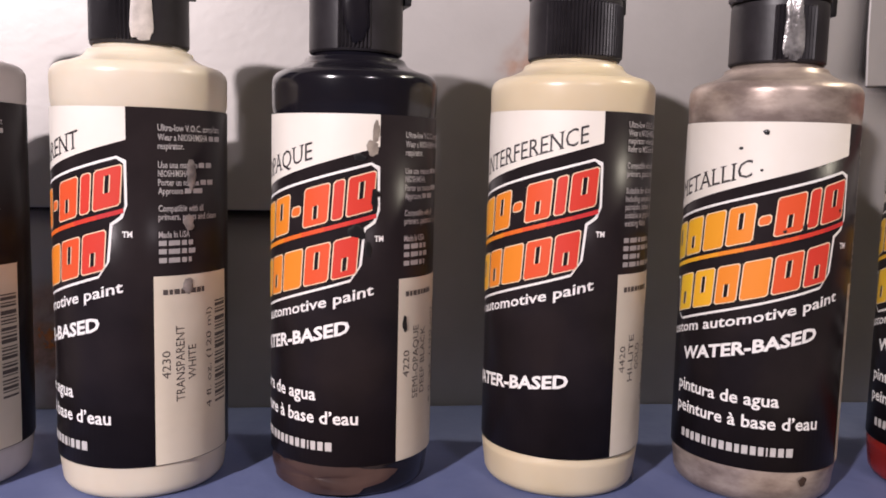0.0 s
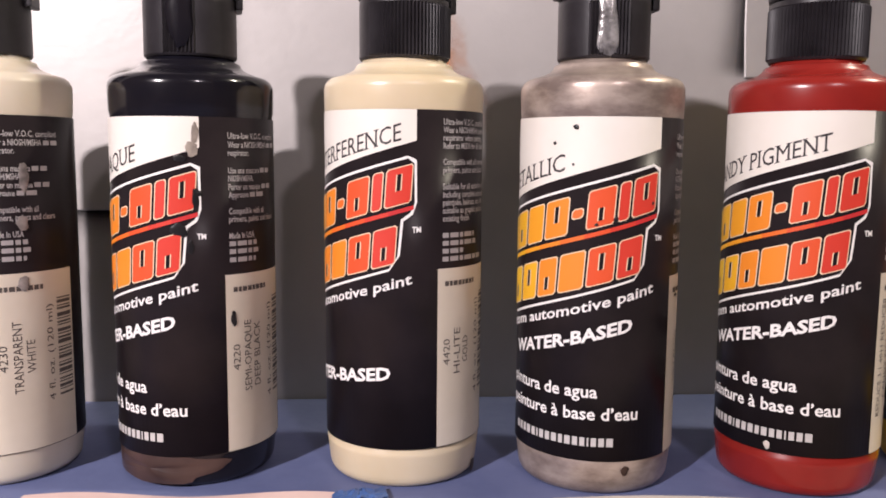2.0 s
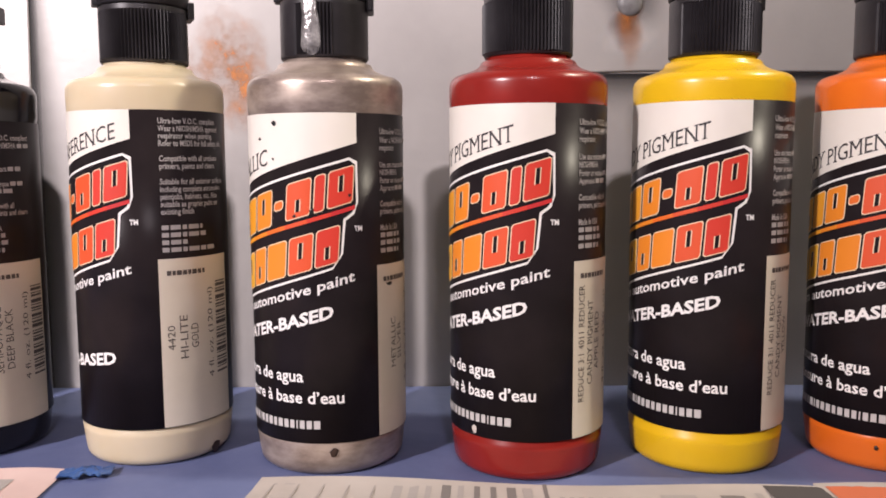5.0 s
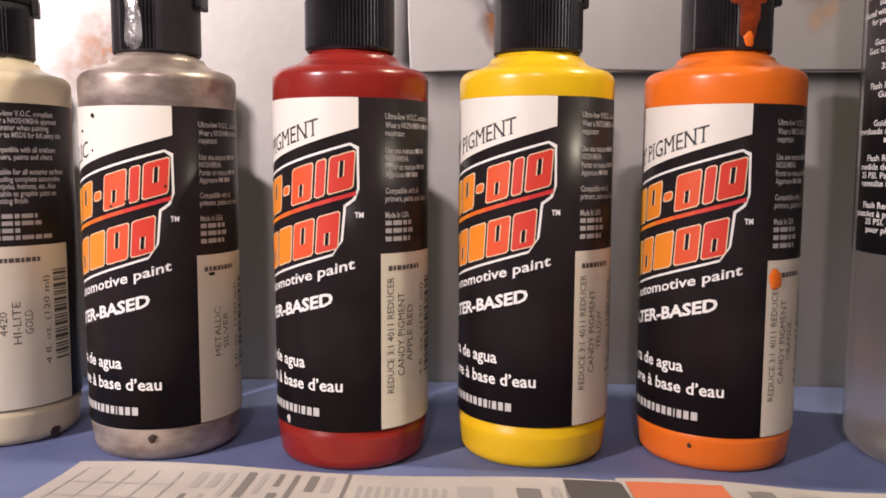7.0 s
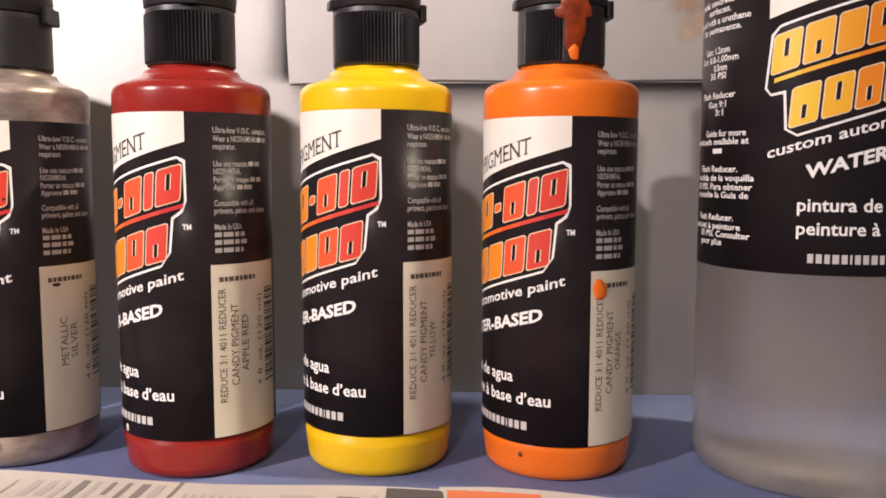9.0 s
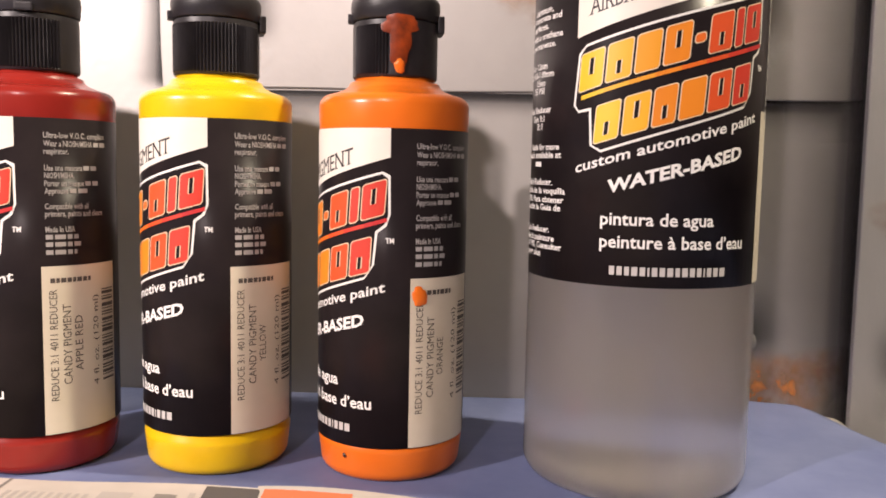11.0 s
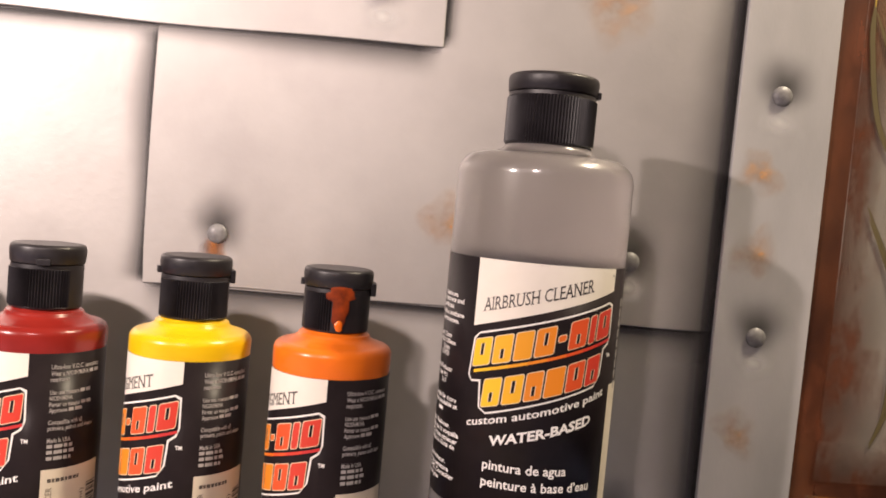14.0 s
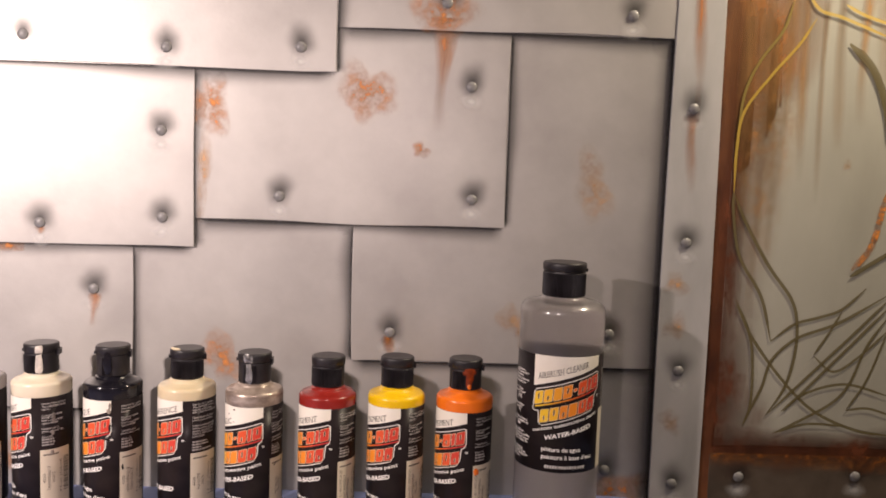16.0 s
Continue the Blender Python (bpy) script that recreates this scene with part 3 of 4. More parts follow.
def printed(name, text, u0, u1, base, cap, radius, top, lift, mat, slope=0.0, upright=False, bold=0.012, serif=False):
    """A line of print from u0 to u1 on a baseline (down from the top, rising by slope), capital height cap. upright: reads upwards; then u0 is the baseline and base, u1 the lower and upper ends."""
    vs, fs = lettering(text, bold, serif)
    rr, verts = radius + lift, []
    for x, y in vs:
        if upright:
            u, v = u0 - y * cap, base + (u1 - base) * x
        else:
            u = u0 + (u1 - u0) * x
            v = base - slope * (u - u1) - y * cap
        a, z = wrap(u, v, radius, top)
        verts.append((rr * math.sin(a), -rr * math.cos(a), z))
    return mesh_of(name, verts, fs, mat)


MM = 0.001
SLOPE = 0.285


def mm(points):
    return [(u * MM, v * MM) for u, v in points]


def sloped(points):
    """Points (u, w) in millimetres with w down from the sloped line."""
    return [(u * MM, (w - SLOPE * u) * MM) for u, w in points]


def bar(u0, u1, v0, v1):
    return mm([(u0, v0), (u1, v0), (u1, v1), (u0, v1)])


def rounded(u0, u1, w0, w1, r, lean=0.0):
    """A slanted block with cut corners, in sloped coordinates."""
    pts = [(u0 + r, w0), (u1 - r, w0), (u1, w0 + r), (u1, w1 - r), (u1 - r, w1), (u0 + r, w1), (u0, w1 - r), (u0, w0 + r)]
    mid = (w0 + w1) / 2
    return [(u - lean * (w - mid), w) for u, w in pts]


def logo_meshes(radius, top):
    """The emblem: a white rim round a black field and two rows of graded blocks, as plain shapes."""
    out = []

    def rim(g):
        return sloped([(-48.0 - g, 12.2 - g), (-46.5, 10.7 - g), (-2.0, 10.7 - g), (-0.5 + g, 12.2 - g), (-0.4 + g, 21.6), (-1.4 + g, 23.6 + g),
                       (-3.6 + g, 24.6 + g), (-4.4 + g, 33.0), (-6.4, 35.5 + g), (-42.0, 36.4 + g), (-44.3 - g, 34.5), (-44.8 - g, 25.6 + g), (-48.2, 25.2 + g), (-49.2 - g, 23.6)])
    out.append(("logo_rim", wrapped("logo_rim", rim(0.55), radius, top, 0.00016, logo_white), "white emblem rim"))
    out.append(("logo_field", wrapped("logo_field", rim(-0.05), radius, top, 0.00022, label_black), ""))
    row1 = [(-48.2, 6.5, "high"), (-41.3, 6.3, "low"), (-34.6, 5.9, "tall"), (-28.3, 6.4, "high"), (-21.4, 3.0, "dash"), (-17.8, 6.6, "low"), (-10.7, 2.9, "tall"), (-7.4, 6.5, "high")]
    row2 = [(-43.8, 6.3, "low"), (-37.0, 6.3, "high"), (-30.3, 5.6, "low"), (-24.3, 6.4, "tall"), (-17.5, 6.5, "high"), (-10.6, 6.0, "low")]
    lean = 0.07
    for row, w0, w1 in ((row1, 12.4, 20.9), (row2, 25.8, 34.4)):
        for k, (u, wd, form) in enumerate(row):
            lo, hi = (w0 + 3.4, w1 - 3.2) if form == "dash" else (w0, w1)
            grade = logo_fill[max(0, min(7, int((u + 49) / 6.2)))]
            u, wd = u + 0.3, wd - 0.6
            c, h = u + wd / 2, hi - lo
            out.append(("logo_edge", wrapped("logo_edge", sloped(rounded(u - 0.25, u + wd + 0.25, lo - 0.25, hi + 0.25, 0.55, lean)), radius, top, 0.00026, logo_cream, 0.0006), ""))
            out.append(("logo_block", wrapped("logo_block", sloped(rounded(u, u + wd, lo, hi, 0.45, lean)), radius, top, 0.00031, grade, 0.0006), "graded yellow to red block"))
            cut = {"high": (lo + 1.5, hi - 3.2), "low": (lo + 0.5 * h, hi - 1.3)}.get(form)
            if cut:
                shift = -lean * ((cut[0] + cut[1]) / 2 - (lo + hi) / 2)
                for wide, lift, mat in ((0.72, 0.00035, logo_cream), (0.46, 0.00039, label_black)):
                    out.append(("logo_cut", wrapped("logo_cut", sloped(rounded(c + shift - wide, c + shift + wide, *cut, 0.12, lean)), radius, top, lift, mat, 0.0006), ""))
    for k in range(8):
        u = -47.5 + 5.85 * k
        out.append(("logo_line", wrapped("logo_line", sloped([(u, 22.0), (u + 5.85, 22.0), (u + 5.85, 23.0), (u, 23.0)]), radius, top, 0.00031, logo_fill[k]), ""))
    return out


def banner_mesh(radius, top):
    return wrapped("banner", mm([(-49.2, 0.02), (0, 0.02), (0, 7.2), (-49.2, 21.8)]), radius, top, 0.00012, label_white)


def black_film(radius, top, height):
    return lathe("label_film", [(radius - 0.0002, top - height), (radius + 0.00006, top - height), (radius + 0.00006, top), (radius - 0.0002, top)], label_black, 96,
                 -2.6, 3.55)


CACHE = {}


def cached(key, make):
    if key not in CACHE:
        CACHE[key] = make()
    return CACHE[key]


def front_print(radius, top, low_band=False):
    """Sloped and level lines under the emblem."""
    out = [("print_line", printed("print_line", "custom automotive paint", -48.6 * MM, -1.0 * MM, 40.8 * MM, 2.55 * MM, radius, top, 0.00018, ink_white, 0.275, bold=0.016))]
    out.append(("print_line", printed("print_line", "TM", -1.0 * MM, 1.1 * MM, 28.6 * MM, 1.3 * MM, radius, top, 0.00018, ink_white, bold=0.03)))
    if low_band:
        out.append(("print_line", printed("print_line", "WATER-BASED", -40 * MM, -6.0 * MM, 64.0 * MM, 3.0 * MM, radius, top, 0.00018, ink_white, 0.13, bold=0.035)))
        return out
    out.append(("print_line", printed("print_line", "WATER-BASED", -40 * MM, -6.4 * MM, 49.6 * MM, 3.0 * MM, radius, top, 0.00018, ink_white, 0.265, bold=0.035)))
    out.append(("print_line", printed("print_line", "pintura de agua", -41.4 * MM, -14.2 * MM, 65.9 * MM, 3.0 * MM, radius, top, 0.00018, ink_white, bold=0.018)))
    out.append(("print_line", printed("print_line", "peinture \u00e0 base d\u2019eau", -41.4 * MM, -4.2 * MM, 71.3 * MM, 3.0 * MM, radius, top, 0.00018, ink_white, bold=0.018)))
    widths = [1.9, 1.9, 1.7, 2.1, 1.9, 0.7, 1.9, 1.9, 2.1, 1.6, 2.1, 1.9, 1.8, 0.6, 1.9, 2.0, 2.4]
    u = -38.8
    scale = 28.6 / (sum(widths) + 0.8 * 16)
    for w in widths:
        out.append(("print_bar", wrapped("print_bar", bar(u, u + w * scale, 75.7, 77.8), radius, top, 0.00018, ink_mid)))
        u += (w + 0.8) * scale
    return out


COLUMN = [("Ultra-low V.O.C. compliant", 5.0, 17.0), ("Wear a NIOSH/MSHA", 7.1, 12.5), ("respirator.", 9.0, 5.9), ("Use una mascara", 13.2, 9.4), ("NIOSH/MSHA.", 15.1, 7.2),
          ("Porter un masque", 17.1, 9.8), ("Approuve", 19.0, 5.6), ("Compatible with all", 22.9, 11.0), ("primers, paints and clears", 24.8, 15.5), ("Made In USA", 28.8, 7.2)]
COLUMN_BARS = [(12.9, 4.2, 7.1), (6.0, 5.0, 19.0), (9.7, 4.0, 13.2), (10.2, 4.0, 17.1)]


COLUMN_LONG = [("Ultra-low V.O.C. compliant", 3.4, 17.0), ("Wear a NIOSH/MSHA approved", 5.3, 18.0), ("respirator when painting.", 7.1, 15.6), ("Refer to MSDS for full safety info.", 9.0, 20.0),
               ("Compatible with all urethane", 12.8, 17.4), ("primers, paints and clears.", 14.7, 16.4), ("Suitable for all exterior surfaces", 18.6, 20.0), ("including complete automotive", 20.5, 18.6),
               ("paintjobs, helmets, etc. Also", 22.4, 17.0), ("suitable as graphic paint on", 24.3, 17.0), ("existing finish", 26.2, 8.6)]


def column_print(radius, top, mat, plain=False):
    out = []
    for text, v, w in COLUMN_LONG if plain else []:
        out.append(("print_line", printed("print_line", text, 6.6 * MM, (6.6 + w) * MM, v * MM, 1.45 * MM, radius, top, 0.00018, mat, bold=0.02)))
    for text, v, w in COLUMN:
        if plain:
            continue
        out.append(("print_line", printed("print_line", text, 6.6 * MM, (6.6 + w) * MM, v * MM, 1.45 * MM, radius, top, 0.00018, mat, bold=0.02)))
    rows = [(6.6, 8.0, 30.7), (6.6, 8.6, 32.6), (6.6, 7.6, 34.6)]
    if plain:
        rows = [(6.6, 11.0, 30.2), (6.6, 13.0, 32.1), (6.6, 7.0, 34.0), (6.6, 15.0, 35.9)]
    else:
        rows += [(6.6 + a, b, v) for a, b, v in COLUMN_BARS]
    for u, w, v in rows:
        s = u
        k = 0
        while s < u + w - 0.6:
            e = min(u + w, s + (1.7, 2.6, 1.2, 3.0)[k % 4])
            out.append(("print_bar", wrapped("print_bar", bar(s, e, v - 1.25, v - 0.1), radius, top, 0.00018, mat)))
            s, k = e + 0.45, k + 1
    return out


def panel_print(radius, top, height, first, second, third, mat):
    """The cream panel with upright lines, a lot code and a bar code."""
    out = [("panel", wrapped("panel", bar(5.4, 27.0, 37.5, height * 1000 - 0.15), radius, top, 0.00012, panel_cream))]
    for text, u, cap, span in ((first, 8.9, 1.9, None), (second, 12.2, 2.1, None), (third, 15.2, 2.1, None), ("4 fl. oz. (120 ml)", 20.0, 1.7, None)):
        if not text:
            continue
        length = len(text) * (1.62 if cap > 1.8 else 1.35) * (0.78 if len(text) > 18 else 1.0)
        mid = 58.0
        out.append(("panel_line", printed("panel_line", text, u * MM, (mid - length / 2) * MM, (mid + length / 2) * MM, cap * MM, radius, top, 0.00018, mat, upright=True, bold=0.0)))
    s, k = 7.4, 0
    while s < 17.5:
        w = (1.1, 0.8, 1.3)[k % 3]
        out.append(("panel_bar", wrapped("panel_bar", bar(s, s + w, 40.6, 41.8), radius, top, 0.00018, mat)))
        s, k = s + w + 0.3, k + 1
    v, k = 44.5, 0
    while v < 69:
        w = (0.35, 0.8, 0.3, 0.55, 1.0, 0.3, 0.45)[k % 7]
        out.append(("barcode_bar", wrapped("barcode_bar", bar(21.4, 26.2, v, v + w), radius, top, 0.00018, mat)))
        v, k = v + w + (0.35, 0.5, 0.3, 0.8)[k % 4], k + 1
    return out


# ---------------------------------------------------------------- the paint bottles
R = 0.020
TOP, TALL = 0.0908, 0.0815


def body_profile():
    pts = [(0.0005, 0.0012), (0.0150, 0.0012), (0.0165, 0.0)] + fillet(R - 0.0009, 0.0, 0.0030, "low", 5)
    pts += [(R - 0.0003, 0.008), (R - 0.0002, 0.0092), (R - 0.0005, 0.0096), (R - 0.00035, 0.05), (R - 0.0003, 0.0902), (R, 0.0916), (R + 0.0001, 0.0955)]
    pts += fillet(R + 0.0001, 0.1004, 0.0030, "high", 7)
    pts += [(0.0158, 0.1009), (0.0142, 0.1015), (0.0129, 0.1022), (0.0122, 0.1030), (0.0121, 0.1035), (0.0117, 0.1038), (0.0106, 0.1040), (0.0106, 0.1075), (0.0005, 0.1075)]
    return pts


def ribbed(name, r, z0, z1, mat, sectors, count=120):
    """A cap skirt with fine upright ribs over given sectors (degrees)."""
    verts, faces = [], []
    n = count * 2
    levels = [(z0, -0.0003, 0), (z0 + 0.0005, 0, 0), (z0 + 0.0009, 0, 1), (z1 - 0.0016, 0, 1), (z1 - 0.0012, 0, 0), (z1, -0.0001, 0)]
    for z, dr, rib in levels:
        for k in range(n):
            a = 2 * math.pi * k / n
            deg = (math.degrees(a) + 180) % 360 - 180
            on = any(lo <= deg + turn <= hi for lo, hi in sectors for turn in (-360, 0, 360))
            rr = r + dr + (0.00040 if rib and on and k % 2 else 0.0) - (0.00030 if rib and on and not k % 2 else 0.0)
            verts.append((rr * math.sin(a), -rr * math.cos(a), z))
    for i in range(len(levels) - 1):
        for k in range(n):
            faces.append((i * n + k, i * n + (k + 1) % n, (i + 1) * n + (k + 1) % n, (i + 1) * n + k))
    faces.append(tuple(range(n))[::-1])
    faces.append(tuple((len(levels) - 1) * n + k for k in range(n)))
    return mesh_of(name, verts, faces, mat)


def lid_mesh(name, r, z0, z1, mat):
    pts = [(0.0005, z0), (r - 0.0003, z0), (r, z0 + 0.0003), (r + 0.0003, z0 + 0.6 * (z1 - z0))] + fillet(r + 0.0002, z1, 0.0014, "high", 5)
    pts += [(r - 0.0025, z1 - 0.0001), (0.0005, z1 + 0.0002)]
    return lathe(name, pts, mat, 72)


def tab_mesh(name, r, z, mat):
    me = box_mesh(name, (-0.0022, -r - 0.0011, z - 0.0010), (0.0022, -r + 0.0012, z + 0.0012), mat, 0.0005)
    return me


def blob(name, radius, a0, a1, z0, z1, lift, mat, seed, ragged=0.2, square=1.0):
    """A smear of dried paint on a round surface, ragged at its edge and thicker in the middle."""
    rnd = random.Random(seed)
    ph = [rnd.uniform(0, 6.28) for _ in range(5)]
    am, zm, ha, hz = (a0 + a1) / 2, (z0 + z1) / 2, (a1 - a0) / 2, (z1 - z0) / 2
    verts, faces, n = [], [], 40
    rings = (0.0, 0.35, 0.7, 0.92, 1.0)
    for q in rings:
        for k in range(n):
            t = 2 * math.pi * k / n
            w = 1 + ragged * (0.5 * math.sin(2 * t + ph[0]) + 0.4 * math.sin(3 * t + ph[1]) + 0.4 * math.sin(5 * t + ph[2]) + 0.3 * math.sin(9 * t + ph[3]))
            cx, sx = (math.copysign(abs(c) ** square, c) for c in (math.cos(t), math.sin(t)))
            a = math.radians(am + ha * q * w * cx)
            z = zm + hz * q * (1 + 0.5 * (w - 1)) * sx
            r = radius + 0.00022 + 0.6 * lift * (1 - q ** 4)
            verts.append((r * math.sin(a), -r * math.cos(a), z))
    for i in range(len(rings) - 1):
        for k in range(n):
            faces.append((i * n + k, i * n + (k + 1) % n, (i + 1) * n + (k + 1) % n, (i + 1) * n + k))
    return mesh_of(name, verts, faces, mat, True)


def coloured(me, mat):
    me = me.copy()
    me.materials.clear()
    me.materials.append(mat)
    return me


def paint_bottle(x, y, turn, dz, fill, word, word_width, word_end, lines, label, low_band=False, fade=ink_grey, cap_turn=0.0, extra=None, column="text", ribs=(-60, 85)):
    """A 120 ml round bottle; turn: azimuth of the banner's right edge in degrees."""
    ob = thing("paint_bottle", pose(x, y, 0), label, "bottle", "paint bottles in a row")
    part("body", coloured(cached("body", lambda: lathe("body", body_profile(), None, 72)), fill), ob)
    cap = part("cap", ribbed("cap", 0.0113, 0.1048, 0.1192, cap_black, [(ribs[0] - cap_turn, ribs[1] - cap_turn), (150, 210)], 80), ob, "black ribbed plastic cap", pose(0, 0, 0, 0, 0, cap_turn))
    part("lid", cached("lid", lambda: lid_mesh("lid", 0.0116, 0.1195, 0.1258, cap_black)), cap)
    part("thumb_tab", cached("tab", lambda: tab_mesh("thumb_tab", 0.0116, 0.1204, cap_black)), cap, at=pose(0, 0, 0, 0, 0, -78))
    part("hinge", cached("hinge", lambda: box_mesh("hinge", (-0.004, -0.0128, 0.117), (0.004, -0.011, 0.1215), cap_black, 0.0005)), cap, at=pose(0, 0, 0, 0, 0, 102))
    film = part("label", cached("film", lambda: black_film(R, TOP, TALL)), ob, "glossy black printed label", pose(0, 0, dz, 0, 0, turn))
    part("banner", cached("banner", lambda: banner_mesh(R, TOP)), film, "cream banner")
    part("banner_word", cached(("word", word), lambda: printed("banner_word", word, (word_end - word_width) * MM, word_end * MM, (6.2 - 0.27 * word_end) * MM, 4.1 * MM, R, TOP, 0.00018, ink_black, 0.27, bold=0.0, serif=True)), film)
    for name, me, tag in cached("logo", lambda: logo_meshes(R, TOP)):
        part(name, me, film, tag)
    for name, me in cached(("front", low_band), lambda: front_print(R, TOP, low_band)):
        part(name, me, film)
    for name, me in cached(("column", column), lambda: column_print(R, TOP, fade, column == "plain")):
        part(name, me, film)
    for name, me in cached(("panel", lines), lambda: panel_print(R, TOP, TALL, *lines, ink_brown)):
        part(name, me, film)
    if extra:
        extra(ob, cap, film)
    return ob


def marks(*rows):
    """Dried drips: (holder, name, a0, a1, z0, z1, radius, lift, material, seed)."""
    def make(ob, cap, film):
        for holder, name, a0, a1, z0, z1, radius, lift, mat, seed in rows:
            part(name, blob(name, radius, a0, a1, z0, z1, lift, mat, seed, 0.16 if holder == "cap" else 0.2, 0.45 if name in ("paint_streak", "paint_smear") and holder == "cap" else 1.0), {"body": ob, "cap": cap, "label": film}[holder], "dried paint")
    return make


paint_bottle(-0.2027, 0.0130, 0, 0.0, milky_plastic, "REDUCER", 22, -16.0, ("4012", "REDUCER", "FAST DRY"), "half-empty pale reducer bottle with black printed label", cap_turn=5, ribs=(-60, 40))
paint_bottle(-0.1545, 0.0112, 4, -0.0008, paint["white"], "TRANSPARENT", 33, -11.0, ("4230", "TRANSPARENT", "WHITE"), "cream-white paint bottle with black label and drip on cap", cap_turn=-5, ribs=(-62, 12),
             extra=marks(("cap", "paint_streak", 9, 31, 0.1050, 0.1192, 0.0114, 0.0004, smear_grey, 3), ("cap", "paint_streak", 9, 32, 0.1198, 0.1254, 0.0119, 0.0003, smear_grey, 43), ("label", "paint_smear", 38, 44, 0.0725, 0.0800, R, 0.0002, thin_smear, 4),
                         ("label", "paint_smear", 35, 43, 0.0635, 0.0670, R, 0.0002, thin_smear, 5), ("label", "paint_smear", 34, 42, 0.0490, 0.0525, R, 0.0002, thin_smear, 6)))
paint_bottle(-0.1033, 0.0099, 16.2, -0.0009, paint["black"], "SEMI-OPAQUE", 31, -15.5, ("4220", "SEMI-OPAQUE", "DEEP BLACK"), "black paint bottle with stained black printed label", cap_turn=0, ribs=(-22, 16),
             extra=marks(("body", "paint_film", -75, 25, 0.0012, 0.0090, R - 0.0005, 0.0003, brown_film, 8), ("label", "paint_smear", -17, -9, 0.0803, 0.0820, R, 0.0002, speck_black, 9), ("label", "paint_stain", -9, -1, 0.0815, 0.0850, R, 0.0001, banner_stain, 48), ("label", "paint_stain", -5, -0.5, 0.0845, 0.0895, R, 0.0001, banner_stain, 49), ("label", "paint_smear", -4, 1, 0.0722, 0.0738, R, 0.0003, speck_black, 50), ("label", "paint_smear", -9, -5, 0.0585, 0.0622, R, 0.0002, speck_black, 51),
                         ("label", "paint_smear", -6, -1, 0.0690, 0.0745, R, 0.0003, speck_black, 10), ("label", "paint_smear", -20, -9, 0.0625, 0.0660, R, 0.0002, speck_black, 11),
                         ("label", "paint_smear", 19, 23, 0.0405, 0.0445, R, 0.0003, speck_black, 12), ("cap", "paint_gloss", -14, 14, 0.106, 0.124, 0.0115, 0.0005, paint["black"], 13)))
paint_bottle(-0.0497, 0.0066, 7.1, 0.0012, paint["gold"], "INTERFERENCE", 31, -3.6, ("4420", "HI-LITE", "GOLD"), "pale gold paint bottle with black label", low_band=True, cap_turn=12, ribs=(-50, 88), column="plain",
             extra=marks(("cap", "paint_crust", -70, -20, 0.1255, 0.1275, 0.0112, 0.0012, paint["gold"], 14), ("body", "speck", 62, 72, 0.0005, 0.0035, R - 0.001, 0.0003, speck_dark, 15)))
paint_bottle(-0.0004, -0.0000, 28.9, -0.0002, paint["silver"], "METALLIC", 24, -23.3, ("", "METALLIC", "SILVER"), "metallic silver paint bottle with speckled black label", cap_turn=-8, ribs=(-32, 18),
             extra=marks(("cap", "paint_smear", -13, 9, 0.1050, 0.1192, 0.0113, 0.0005, silver_crust, 16), ("cap", "paint_smear", -20, 12, 0.1198, 0.1260, 0.0118, 0.0005, silver_crust, 44), ("label", "speck", -61.5, -57.5, 0.0878, 0.0890, R, 0.0003, speck_black, 17),
                         ("label", "speck", -76, -73.5, 0.0843, 0.0851, R, 0.0003, speck_black, 18), ("label", "speck", -62, -60, 0.0795, 0.0801, R, 0.0003, speck_black, 19),
                         ("label", "speck", -34, -30, 0.0665, 0.068, R, 0.0003, speck_black, 20), ("label", "speck", -46, -43, 0.0655, 0.0665, R, 0.0003, speck_black, 21),
                         ("label", "speck", -7, -4.5, 0.0705, 0.0715, R, 0.0003, speck_black, 22), ("body", "speck", 6, 12, 0.0055, 0.0078, R - 0.0003, 0.0003, speck_dark, 23),
                         ("label", "paint_smear", 24, 31, 0.0478, 0.0487, R, 0.0002, speck_black, 24)))
paint_bottle(0.0520, -0.0047, 13.1, 0.0015, paint["red"], "CANDY PIGMENT", 36, -9.8, ("REDUCE 3:1 4011 REDUCER", "CANDY PIGMENT", "APPLE RED"), "apple red paint bottle with black printed label", cap_turn=95, ribs=(-89, 60),
             extra=marks(("label", "paint_smear", -60, -56, 0.0098, 0.0120, R, 0.0002, smear_grey, 25)))
paint_bottle(0.1003, -0.0010, 10.3, 0.0022, paint["yellow"], "CANDY PIGMENT", 36, -9.8, ("REDUCE 3:1 4011 REDUCER", "CANDY PIGMENT", "YELLOW"), "bright yellow paint bottle with black printed label", cap_turn=8)
paint_bottle(0.1488, -0.0014, 3.1, 0.0004, paint["orange"], "CANDY PIGMENT", 36, -9.8, ("REDUCE 3:1 4011 REDUCER", "CANDY PIGMENT", "ORANGE"), "bright orange paint bottle with orange drips on cap", cap_turn=-4, ribs=(-58, -4),
             extra=marks(("cap", "paint_film", 0, 30, 0.1070, 0.1205, 0.0114, 0.0003, dried_orange, 26), ("cap", "paint_film", -10, 40, 0.1150, 0.1205, 0.0114, 0.0002, dried_orange, 46),
                         ("cap", "paint_bead", 8, 22, 0.1055, 0.1092, 0.0115, 0.0006, paint["orange"], 27), ("label", "paint_bead", 16.5, 28.5, 0.0462, 0.0512, R, 0.0007, paint["orange"], 29),
                         ("body", "speck", -33, -30, 0.0062, 0.0074, R - 0.0003, 0.0003, speck_dark, 30)))

